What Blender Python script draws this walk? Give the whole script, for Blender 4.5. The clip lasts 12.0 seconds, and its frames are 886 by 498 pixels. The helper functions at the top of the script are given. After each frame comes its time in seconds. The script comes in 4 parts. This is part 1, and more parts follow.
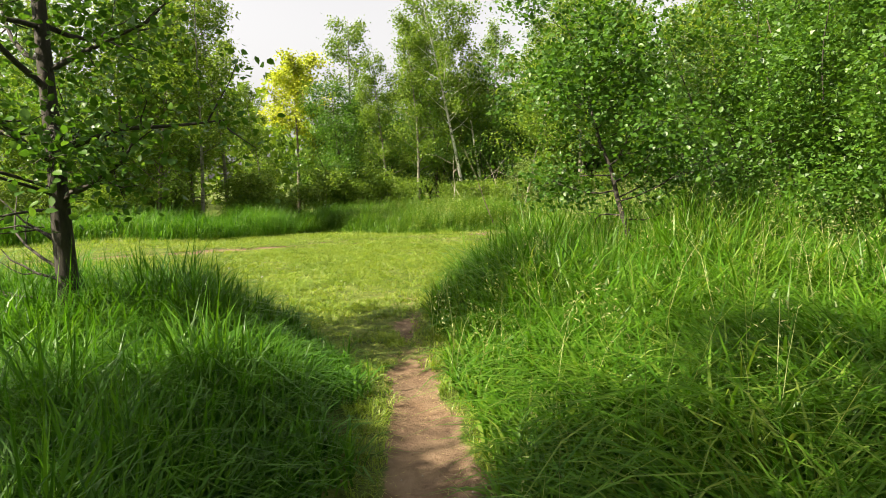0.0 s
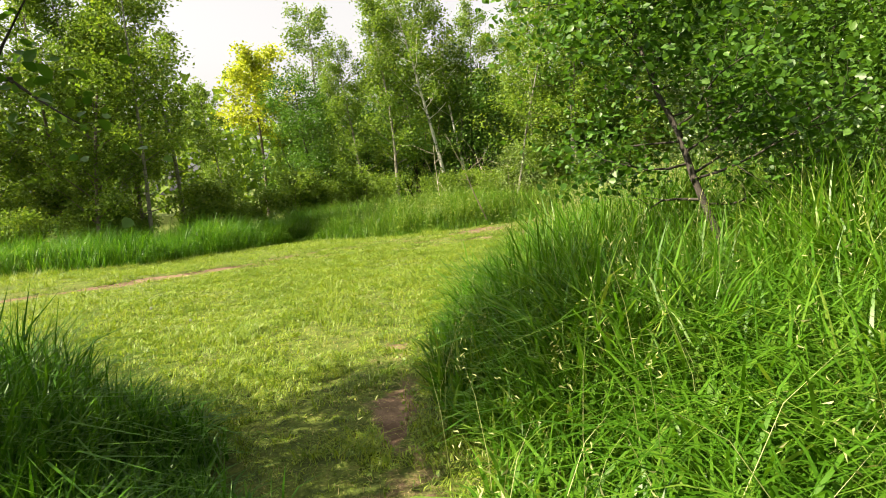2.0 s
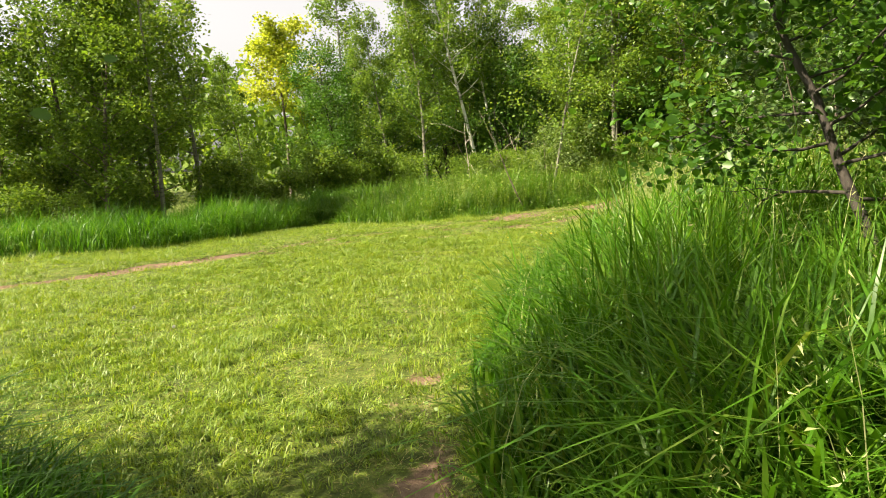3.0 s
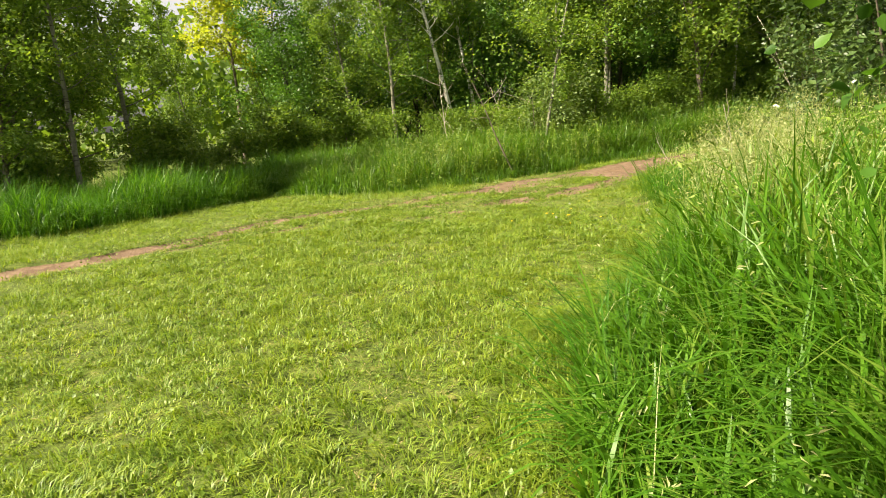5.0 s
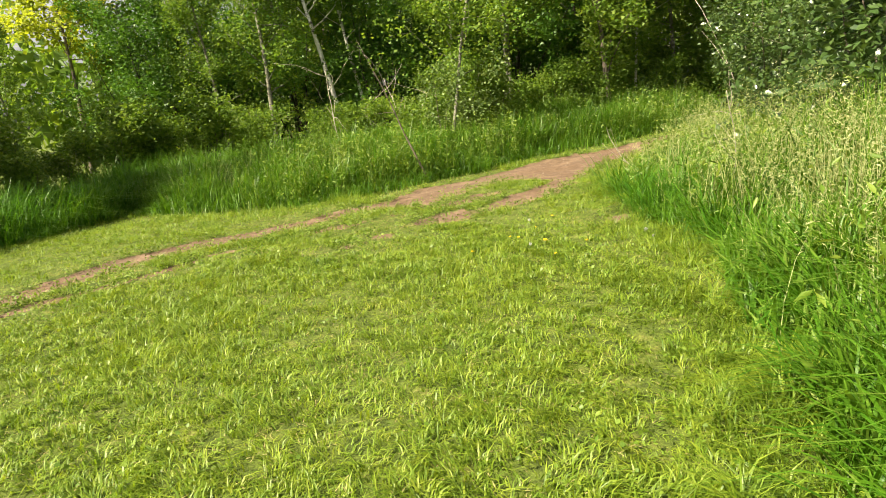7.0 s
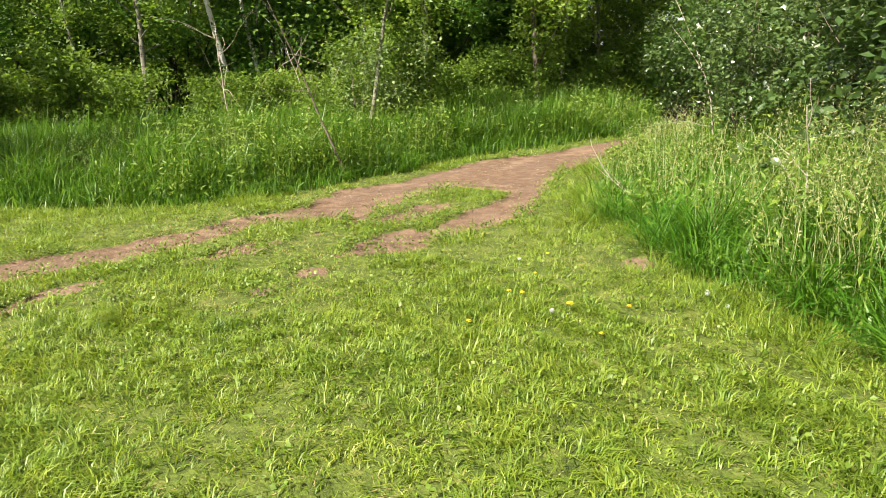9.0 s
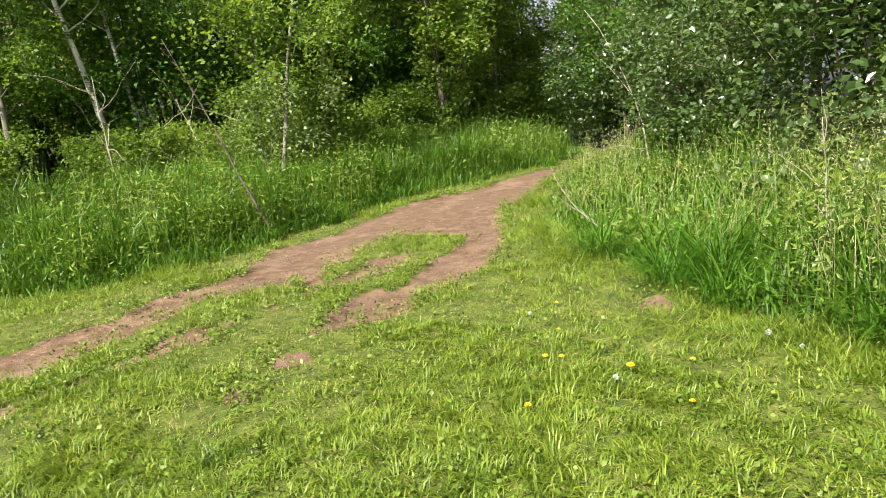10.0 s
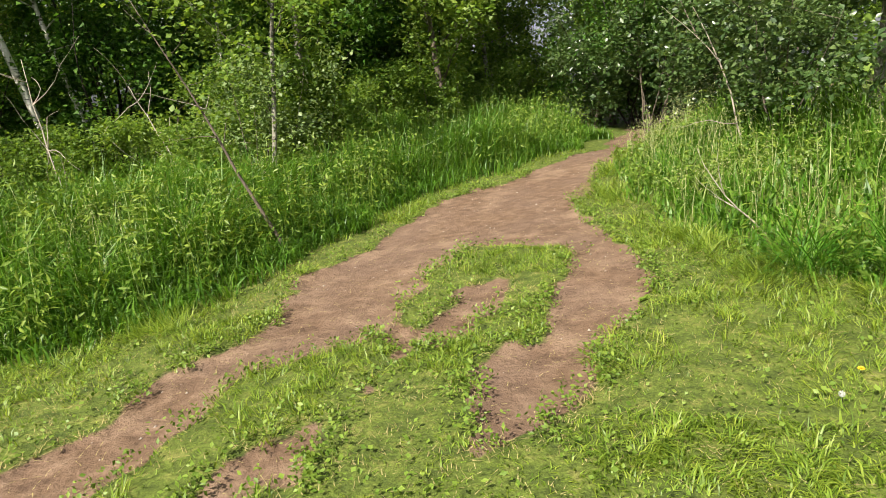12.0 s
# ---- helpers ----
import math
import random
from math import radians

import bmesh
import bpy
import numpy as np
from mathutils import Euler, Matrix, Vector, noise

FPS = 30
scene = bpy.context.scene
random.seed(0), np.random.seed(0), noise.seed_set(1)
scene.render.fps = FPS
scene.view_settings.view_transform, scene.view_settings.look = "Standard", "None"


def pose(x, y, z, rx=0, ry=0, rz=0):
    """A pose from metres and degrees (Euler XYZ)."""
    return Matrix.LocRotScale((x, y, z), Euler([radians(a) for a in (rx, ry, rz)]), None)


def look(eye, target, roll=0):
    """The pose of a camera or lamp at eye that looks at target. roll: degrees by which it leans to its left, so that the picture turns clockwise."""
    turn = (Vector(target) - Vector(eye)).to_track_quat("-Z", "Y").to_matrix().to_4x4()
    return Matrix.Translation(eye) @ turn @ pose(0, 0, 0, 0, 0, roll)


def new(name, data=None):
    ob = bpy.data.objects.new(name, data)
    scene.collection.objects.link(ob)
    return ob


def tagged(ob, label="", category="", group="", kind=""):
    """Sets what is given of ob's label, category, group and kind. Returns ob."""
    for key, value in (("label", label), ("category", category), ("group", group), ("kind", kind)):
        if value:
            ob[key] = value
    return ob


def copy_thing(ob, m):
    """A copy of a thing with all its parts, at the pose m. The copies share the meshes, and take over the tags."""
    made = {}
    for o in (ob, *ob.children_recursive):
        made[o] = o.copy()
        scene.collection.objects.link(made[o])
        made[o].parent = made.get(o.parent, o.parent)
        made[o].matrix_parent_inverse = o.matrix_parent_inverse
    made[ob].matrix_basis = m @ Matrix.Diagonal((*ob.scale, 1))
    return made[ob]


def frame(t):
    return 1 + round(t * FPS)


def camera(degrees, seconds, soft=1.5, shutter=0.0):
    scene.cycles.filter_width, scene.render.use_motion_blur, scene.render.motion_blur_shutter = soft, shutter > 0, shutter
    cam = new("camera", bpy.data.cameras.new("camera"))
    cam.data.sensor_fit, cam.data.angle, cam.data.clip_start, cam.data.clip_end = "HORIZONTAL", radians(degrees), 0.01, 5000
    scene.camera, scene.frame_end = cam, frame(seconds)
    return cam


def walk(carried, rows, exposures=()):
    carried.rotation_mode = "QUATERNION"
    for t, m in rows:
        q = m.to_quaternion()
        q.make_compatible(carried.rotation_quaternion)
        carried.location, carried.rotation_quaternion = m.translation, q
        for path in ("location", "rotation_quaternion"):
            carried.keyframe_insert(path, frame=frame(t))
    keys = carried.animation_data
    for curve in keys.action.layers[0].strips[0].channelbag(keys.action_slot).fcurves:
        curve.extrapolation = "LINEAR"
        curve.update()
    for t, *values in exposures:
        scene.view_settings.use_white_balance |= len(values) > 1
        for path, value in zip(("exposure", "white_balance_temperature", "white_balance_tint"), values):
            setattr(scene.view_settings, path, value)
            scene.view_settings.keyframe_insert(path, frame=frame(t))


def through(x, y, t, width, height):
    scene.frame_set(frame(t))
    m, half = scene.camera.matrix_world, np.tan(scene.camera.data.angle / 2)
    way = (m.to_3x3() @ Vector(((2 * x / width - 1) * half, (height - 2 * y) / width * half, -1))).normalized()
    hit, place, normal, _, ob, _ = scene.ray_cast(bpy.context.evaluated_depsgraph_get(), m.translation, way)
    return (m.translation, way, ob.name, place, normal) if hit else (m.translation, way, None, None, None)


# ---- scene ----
PATH = [
    (0, (0.0, -0.0, 1.314), (0.002, 4.974, 0.802), 0.22),
    (0.5, (-0.019, 0.57, 1.316), (0.043, 5.556, 0.941), -1.57),
    (1, (-0.067, 1.182, 1.3), (0.044, 6.162, 0.861), -3.40),
    (1.5, (-0.087, 1.77, 1.266), (-0.011, 6.724, 0.59), -4.16),
    (2, (-0.087, 2.356, 1.266), (0.037, 7.322, 0.704), -3.95),
    (2.5, (-0.093, 2.948, 1.278), (-0.215, 7.911, 0.676), -4.60),
    (2.7, (-0.113, 3.207, 1.259), (-0.235, 8.166, 0.635), -3.72),
    (4.3, (-0.384, 5.151, 1.251), (-0.374, 10.043, 0.216), -1.77),
    (4.5, (-0.372, 5.379, 1.26), (-0.309, 10.272, 0.234), -1.07),
    (5, (-0.351, 5.939, 1.288), (-0.207, 10.83, 0.26), -3.65),
    (5.5, (-0.424, 6.482, 1.306), (0.037, 11.383, 0.427), -2.82),
    (6, (-0.508, 7.017, 1.29), (-0.034, 11.915, 0.408), -2.34),
    (6.5, (-0.602, 7.506, 1.304), (-0.189, 12.414, 0.444), -4.78),
    (7, (-0.727, 8.001, 1.307), (0.336, 12.754, 0.175), -4.51),
    (7.2, (-0.771, 8.219, 1.292), (0.304, 12.945, 0.064), -4.45),
    (8.8, (-0.741, 9.857, 1.318), (1.079, 14.324, 0.0), 0.16),
    (9, (-0.8, 10.034, 1.334), (1.113, 14.472, 0.05), 0.57),
    (9.5, (-0.986, 10.494, 1.35), (1.275, 14.829, 0.302), -4.07),
    (10, (-1.083, 10.971, 1.322), (1.59, 15.072, 0.304), -3.23),
    (10.5, (-1.107, 11.475, 1.301), (1.68, 15.429, 0.036), -8.22),
    (11, (-1.069, 12.006, 1.282), (2.068, 15.686, 0.011), -6.75),
    (11.5, (-0.997, 12.543, 1.29), (2.255, 16.136, 0.059), -7.02),
    (12, (-1.018, 13.09, 1.286), (1.96, 16.941, 0.146), -5.17),
]
cam = camera(68.2, 12.0, soft=0.9)
walk(cam, [(t, look(eye, target, roll)) for t, eye, target, roll in PATH],
     exposures=[(0, 1.78, 6900, 12), (1.5, 1.86, 7050, 12), (2.5, 1.85, 7100, 12), (4.5, 1.7, 7100, 12), (7, 1.62, 7000, 12), (9.5, 1.55, 6250, 19), (12, 1.28, 6200, 18)])

# ---- world, sun, exposure ----
SUN_AZ, SUN_EL = 253.0, 47.0     # degrees clockwise from +y, and above the ground
world = bpy.data.worlds.new("world")
scene.world = world
world.use_nodes = True
wn, wl = world.node_tree.nodes, world.node_tree.links
sky = wn.new("ShaderNodeTexSky")
sky.sky_type = "NISHITA"
sky.sun_disc = False
sky.sun_elevation, sky.sun_rotation = radians(SUN_EL), radians(SUN_AZ)
sky.dust_density, sky.air_density, sky.ozone_density = 4.0, 1.0, 0.6
pale = wn.new("ShaderNodeHueSaturation")     # thin white cloud over the blue
pale.inputs["Saturation"].default_value = 0.18
wl.new(sky.outputs[0], pale.inputs["Color"])
wl.new(pale.outputs[0], wn["Background"].inputs[0])
wn["Background"].inputs[1].default_value = 0.078
sun = new("sun", bpy.data.lights.new("sun", "SUN"))
sun.data.energy, sun.data.angle, sun.data.color = 5.0, radians(0.6), (1.0, 0.92, 0.72)
a, e = radians(SUN_AZ), radians(SUN_EL)
sun.matrix_world = look((30 * math.sin(a) * math.cos(e), 30 * math.cos(a) * math.cos(e), 30 * math.sin(e)), (0, 0, 0))


# ---- materials ----
def material(name):
    m = bpy.data.materials.new(name)
    m.use_nodes = True
    nt = m.node_tree
    return m, nt, nt.nodes["Principled BSDF"]


def ramp(nt, fac, stops):
    r = nt.nodes.new("ShaderNodeValToRGB")
    while len(r.color_ramp.elements) < len(stops):
        r.color_ramp.elements.new(0.5)
    for el, (p, c) in zip(r.color_ramp.elements, stops):
        el.position, el.color = p, (*c, 1)
    nt.links.new(fac, r.inputs[0])
    return r.outputs[0]


def noise_tex(nt, scale, detail=4, rough=0.6, stretch=None):
    co = nt.nodes.new("ShaderNodeTexCoord")
    out = co.outputs["Object"]
    if stretch:
        mp = nt.nodes.new("ShaderNodeMapping")
        mp.inputs["Scale"].default_value = stretch
        nt.links.new(out, mp.inputs[0])
        out = mp.outputs[0]
    n = nt.nodes.new("ShaderNodeTexNoise")
    n.inputs["Scale"].default_value, n.inputs["Detail"].default_value, n.inputs["Roughness"].default_value = scale, detail, rough
    nt.links.new(out, n.inputs["Vector"])
    return n.outputs[0]


def mix_rgb(nt, fac, c1, c2, mode="MIX"):
    n = nt.nodes.new("ShaderNodeMix")
    n.data_type, n.blend_type = "RGBA", mode
    for sock, v in ((n.inputs[0], fac), (n.inputs[6], c1), (n.inputs[7], c2)):
        if isinstance(v, (int, float)):
            sock.default_value = v
        elif isinstance(v, tuple):
            sock.default_value = (*v, 1)
        else:
            nt.links.new(v, sock)
    return n.outputs[2]


def maths(nt, op, v1, v2):
    n = nt.nodes.new("ShaderNodeMath")
    n.operation = op
    for sock, v in zip(n.inputs, (v1, v2)):
        if isinstance(v, (int, float)):
            sock.default_value = v
        else:
            nt.links.new(v, sock)
    return n.outputs[0]


def add_bump(nt, bsdf, height, strength, dist):
    b = nt.nodes.new("ShaderNodeBump")
    b.inputs["Strength"].default_value, b.inputs["Distance"].default_value = strength, dist
    nt.links.new(height, b.inputs["Height"])
    nt.links.new(b.outputs[0], bsdf.inputs["Normal"])


def leaf_material(name, stops, through=0.4, gloss=0.45, patch=0.35, glow=(1.25, 1.2, 0.6), shine=0.3, clump=0.0, own=0.65):
    """Leaves and blades: each one its own shade, patches and small clumps of tone over the plant, light passing through."""
    m, nt, p = material(name)
    geo = nt.nodes.new("ShaderNodeNewGeometry")
    info = nt.nodes.new("ShaderNodeObjectInfo")
    f = maths(nt, "ADD", maths(nt, "MULTIPLY", geo.outputs["Random Per Island"], own), maths(nt, "MULTIPLY", noise_tex(nt, patch, 3), 0.5))
    f = maths(nt, "ADD", f, maths(nt, "MULTIPLY", info.outputs["Random"], 0.16))
    if clump:
        f = maths(nt, "ADD", f, maths(nt, "MULTIPLY", maths(nt, "SUBTRACT", noise_tex(nt, 7.0, 3), 0.5), clump))
    f = maths(nt, "SUBTRACT", f, 0.14)
    col = ramp(nt, f, stops)
    nt.links.new(col, p.inputs["Base Color"])
    p.inputs["Roughness"].default_value = gloss
    p.inputs["Specular IOR Level"].default_value = shine
    tr = nt.nodes.new("ShaderNodeBsdfTranslucent")
    nt.links.new(mix_rgb(nt, 1.0, col, glow, "MULTIPLY"), tr.inputs[0])
    mx = nt.nodes.new("ShaderNodeMixShader")
    mx.inputs[0].default_value = through
    nt.links.new(p.outputs[0], mx.inputs[1])
    nt.links.new(tr.outputs[0], mx.inputs[2])
    nt.links.new(mx.outputs[0], nt.nodes["Material Output"].inputs[0])
    return m


LEAF = leaf_material("aspen_leaf", [(0.05, (0.055, 0.105, 0.014)), (0.45, (0.105, 0.19, 0.024)), (0.75, (0.16, 0.245, 0.034)), (1, (0.23, 0.29, 0.05))], 0.48, 0.5, shine=0.25)
LEAF_NEAR = leaf_material("near_leaf", [(0.05, (0.028, 0.082, 0.01)), (0.5, (0.056, 0.138, 0.016)), (0.85, (0.092, 0.185, 0.026)), (1, (0.16, 0.235, 0.045))], 0.42, 0.4)
LEAF_YELLOW = leaf_material("yellow_leaf", [(0.1, (0.2, 0.27, 0.03)), (0.5, (0.33, 0.38, 0.035)), (1, (0.45, 0.48, 0.06))], 0.5, 0.6)
LEAF_BUSH = leaf_material("dogwood_leaf", [(0.05, (0.03, 0.066, 0.018)), (0.5, (0.058, 0.108, 0.027)), (0.8, (0.092, 0.145, 0.04)), (1, (0.15, 0.2, 0.075))], 0.36, 0.32, shine=0.6)
LEAF_PALE = leaf_material("pale_leaf", [(0.1, (0.1, 0.17, 0.05)), (0.6, (0.17, 0.24, 0.08)), (1, (0.26, 0.32, 0.13))], 0.4)
TALL = leaf_material("tall_grass_blade", [(0.05, (0.026, 0.09, 0.006)), (0.4, (0.052, 0.15, 0.009)), (0.75, (0.09, 0.205, 0.015)), (1, (0.21, 0.28, 0.055))], 0.46, 0.36, 0.5, clump=0.35, shine=0.22)
LUSH = leaf_material("lush_grass_blade", [(0.05, (0.026, 0.092, 0.007)), (0.45, (0.051, 0.152, 0.01)), (0.8, (0.088, 0.205, 0.016)), (1, (0.17, 0.25, 0.04))], 0.46, 0.38, 0.6, clump=0.35, shine=0.22)
BANK = leaf_material("bank_grass_blade", [(0.05, (0.036, 0.105, 0.008)), (0.4, (0.07, 0.17, 0.012)), (0.75, (0.115, 0.225, 0.02)), (1, (0.21, 0.28, 0.06))], 0.45, 0.4, 0.5, clump=0.4, shine=0.3)
LAWN = leaf_material("mown_grass_blade", [(0.0, (0.06, 0.125, 0.01)), (0.4, (0.15, 0.235, 0.019)), (0.75, (0.25, 0.31, 0.033)), (1, (0.43, 0.39, 0.13))], 0.42, 0.45, 1.3, clump=0.55, own=0.55, shine=0.4)
WEED = leaf_material("weed_leaf", [(0.05, (0.07, 0.135, 0.015)), (0.5, (0.135, 0.215, 0.026)), (0.85, (0.2, 0.275, 0.04)), (1, (0.3, 0.34, 0.1))], 0.38, 0.45, 0.7)
SEED = leaf_material("seed_head", [(0.1, (0.2, 0.25, 0.08)), (0.5, (0.3, 0.335, 0.14)), (1, (0.44, 0.44, 0.23))], 0.4, 0.6)
STRAW = leaf_material("dry_straw", [(0.1, (0.2, 0.17, 0.07)), (0.6, (0.3, 0.26, 0.11)), (1, (0.42, 0.36, 0.18))], 0.25, 0.7)


def bark_material(name, dark, light, scale, marks=None):
    m, nt, p = material(name)
    n = noise_tex(nt, scale, 6, 0.7, (1, 1, 0.25))
    col = ramp(nt, n, [(0.3, dark), (0.62, light)])
    if marks:
        k = noise_tex(nt, 7.0, 3, 0.6, (0.6, 0.6, 4.0))
        col = mix_rgb(nt, ramp(nt, k, [(0.56, (0, 0, 0)), (0.63, (1, 1, 1))]), col, marks)
    nt.links.new(col, p.inputs["Base Color"])
    p.inputs["Roughness"].default_value = 0.85
    add_bump(nt, p, n, 0.7, 0.015)
    return m


BARK = bark_material("grey_brown_bark", (0.05, 0.038, 0.028), (0.15, 0.12, 0.09), 22)
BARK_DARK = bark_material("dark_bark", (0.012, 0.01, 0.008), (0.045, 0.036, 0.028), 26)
BIRCH = bark_material("pale_birch_bark", (0.4, 0.385, 0.32), (0.6, 0.58, 0.51), 9, (0.06, 0.05, 0.045))
ASPEN = bark_material("aspen_bark", (0.085, 0.082, 0.055), (0.2, 0.195, 0.145), 12, (0.06, 0.05, 0.04))
DEADWOOD = bark_material("bleached_dead_wood", (0.16, 0.13, 0.1), (0.36, 0.32, 0.26), 16)


def ground_material():
    """Soil where it is bare, thatch and moss under the grass elsewhere."""
    m, nt, p = material("soil_and_thatch")
    at = nt.nodes.new("ShaderNodeAttribute")
    at.attribute_name = "bare"
    fine, mid, wide = noise_tex(nt, 60, 6, 0.7), noise_tex(nt, 9, 5, 0.65), noise_tex(nt, 1.1, 4)
    soil = ramp(nt, mid, [(0.3, (0.062, 0.037, 0.022)), (0.5, (0.115, 0.073, 0.044)), (0.72, (0.18, 0.123, 0.08))])
    soil = mix_rgb(nt, 0.14, soil, ramp(nt, fine, [(0.36, (0.2, 0.18, 0.17)), (0.52, (0.95, 0.95, 0.95)), (0.7, (1.7, 1.65, 1.55))]), "MULTIPLY")
    soil = mix_rgb(nt, ramp(nt, wide, [(0.4, (0, 0, 0)), (0.62, (0.6, 0.6, 0.6))]), soil, (0.12, 0.08, 0.056))
    soil = mix_rgb(nt, ramp(nt, noise_tex(nt, 2.3, 5, 0.65), [(0.5, (0, 0, 0)), (0.68, (0.75, 0.75, 0.75))]), soil, (0.205, 0.142, 0.093))
    thatch = ramp(nt, mid, [(0.3, (0.034, 0.052, 0.009)), (0.55, (0.08, 0.11, 0.016)), (0.75, (0.165, 0.165, 0.045))])
    thatch = mix_rgb(nt, 0.6, thatch, ramp(nt, fine, [(0.35, (0.3, 0.3, 0.3)), (0.65, (1.5, 1.5, 1.4))]), "MULTIPLY")
    edge = maths(nt, "ADD", at.outputs["Fac"], maths(nt, "MULTIPLY", maths(nt, "SUBTRACT", mid, 0.5), 0.7))
    col = mix_rgb(nt, ramp(nt, edge, [(0.42, (0, 0, 0)), (0.58, (1, 1, 1))]), thatch, soil)
    nt.links.new(col, p.inputs["Base Color"])
    p.inputs["Roughness"].default_value = 0.92
    p.inputs["Specular IOR Level"].default_value = 0.2
    add_bump(nt, p, maths(nt, "ADD", fine, maths(nt, "MULTIPLY", mid, 4.0)), 0.5, 0.025)
    return m


SOIL = ground_material()


def plain_material(name, dark, light, scale, rough=0.6):
    m, nt, p = material(name)
    nt.links.new(ramp(nt, noise_tex(nt, scale), [(0.3, dark), (0.7, light)]), p.inputs["Base Color"])
    p.inputs["Roughness"].default_value = rough
    return m


PETAL = plain_material("dandelion_petal", (0.75, 0.5, 0.01), (0.85, 0.66, 0.02), 90)
PUFF = plain_material("dandelion_puff", (0.3, 0.32, 0.27), (0.45, 0.47, 0.42), 60, 0.9)
STEM = plain_material("flower_stem", (0.16, 0.24, 0.06), (0.24, 0.32, 0.09), 40)
PEBBLE = plain_material("pebble", (0.13, 0.105, 0.08), (0.32, 0.28, 0.23), 25, 0.8)

# ---- numbers and meshes ----
rng = np.random.default_rng(7)


def lattice(ix, iy, seed):
    h = (ix.astype(np.int64) * 374761393 + iy.astype(np.int64) * 668265263 + seed * 1442695041) & 0x7FFFFFFF
    h = ((h ^ (h >> 13)) * 1274126177) & 0x7FFFFFFF
    return ((h ^ (h >> 16)) & 0xFFFF) / 65535.0


def vnoise(x, y, size, seed=0):
    """Smooth noise from 0 to 1 over the plan, with lumps of that size in metres."""
    x, y = np.asarray(x, float) / size, np.asarray(y, float) / size
    ix, iy = np.floor(x), np.floor(y)
    u, v = x - ix, y - iy
    u, v = u * u * (3 - 2 * u), v * v * (3 - 2 * v)
    c = [lattice(ix + i, iy + j, seed) for j in (0, 1) for i in (0, 1)]
    return (c[0] * (1 - u) + c[1] * u) * (1 - v) + (c[2] * (1 - u) + c[3] * u) * v


def smooth(x, lo, hi):
    s = np.clip((np.asarray(x, float) - lo) / (hi - lo), 0, 1)
    return s * s * (3 - 2 * s)


def tri_mesh(name, verts, tris, mat):
    me = bpy.data.meshes.new(name)
    verts, tris = np.asarray(verts, np.float32), np.asarray(tris, np.int32)
    me.vertices.add(len(verts))
    me.vertices.foreach_set("co", verts.ravel())
    me.loops.add(3 * len(tris))
    me.loops.foreach_set("vertex_index", tris.ravel())
    me.polygons.add(len(tris))
    me.polygons.foreach_set("loop_start", np.arange(0, 3 * len(tris), 3, dtype=np.int32))
    me.materials.append(mat)
    me.update(calc_edges=True)
    return me


def part(name, me, parent=None, label=""):
    ob = new(name, me)
    if parent:
        ob.parent = parent
    return tagged(ob, label)


# ---- the plan: edges of path, lawn, banks and woods ----
def line(*pts):
    p = np.array(pts, float)
    return lambda t: np.interp(t, p[:, 0], p[:, 1])


verge_x = line((-6, 0.5), (-1, 0.3), (2.7, 0.2), (4, 0.06), (6, -0.06), (7.2, -0.08), (8.4, 0.14), (9.3, 0.55), (10, 1.15), (11, 1.65), (12, 2.1),
               (12.8, 2.2), (13.6, 2.45), (14.3, 2.75), (15.8, 3.3), (16.8, 4.1), (18, 5.35), (18.75, 6.8), (19.4, 8.2), (22, 13.5))
left_x = line((-6, -0.42), (2.7, -0.42), (3.2, -0.46), (4, -0.62), (4.6, -0.76), (5.4, -1.05), (5.8, -1.4), (6.15, -2.0), (6.4, -3.0), (6.6, -4.2), (6.9, -7), (7.2, -12), (7.4, -40))
bank_y = line((-40, -4), (-12, 10), (-9, 11.5), (-7.4, 13.1), (-6, 14.2), (-5, 15.2), (-4.2, 16.6), (-3.75, 18.0), (-3.4, 19.2), (-3.0, 19.2), (-2.7, 18.5),
              (-2.3, 18.1), (-1.5, 17.8), (-0.6, 17.5), (0.4, 17.8), (1.2, 18.2), (2, 18.8), (3.3, 19.4), (4.4, 19.8), (6, 19.8), (7.5, 20.2), (9, 20.8), (14, 23.5), (40, 38))
wood_y = line((-60, 0), (-20, 11), (-12, 14.5), (-8.5, 16.8), (-7, 18.4), (-5.5, 21), (-4.5, 24), (-2, 25), (1, 24.3), (3, 21.8), (5, 22.3), (7, 22), (9, 23), (14, 26), (60, 50))
wood_x = line((-12, 7), (-4, 5.6), (2, 5.2), (5, 4.8), (7, 4.0), (9, 3.9), (11, 4.4), (13, 4.5), (14.5, 4.3), (15.5, 4.7), (17, 5.9), (18, 7.3), (19, 8.9), (20, 11), (22, 16), (40, 60))
rut_up = line((-14, 2), (-8, 8.6), (-5.3, 11.5), (-3.2, 14.0), (-2.6, 15.0), (-1.9, 15.7), (-1.2, 15.95), (-0.6, 16.2), (-0.1, 16.65), (0.4, 16.95), (1.2, 17.75), (2.1, 18.3),
              (3.2, 18.95), (4.2, 19.4), (5.2, 19.35), (6.5, 19.5), (7.8, 19.95), (9, 20.6), (14, 23.3))
rut_lo = line((-14, 1.8), (-8, 8.4), (-5.3, 11.2), (-3.1, 13.75), (-2.5, 14.7), (-1.9, 15.35), (-1.2, 15.58), (-0.8, 15.85), (-0.3, 16.1), (0.55, 16.3), (1, 16.35), (1.5, 16.7), (2, 17.1),
              (2.45, 17.2), (2.9, 16.35), (3.4, 16.65), (4.2, 17.5), (5.2, 18.1), (6.6, 18.85), (8, 19.5), (9, 20), (14, 22.7))
side_up = line((0.5, 14.9), (0.55, 15.05), (1.05, 15.35), (1.75, 15.75), (2.4, 16.0), (2.9, 16.4))
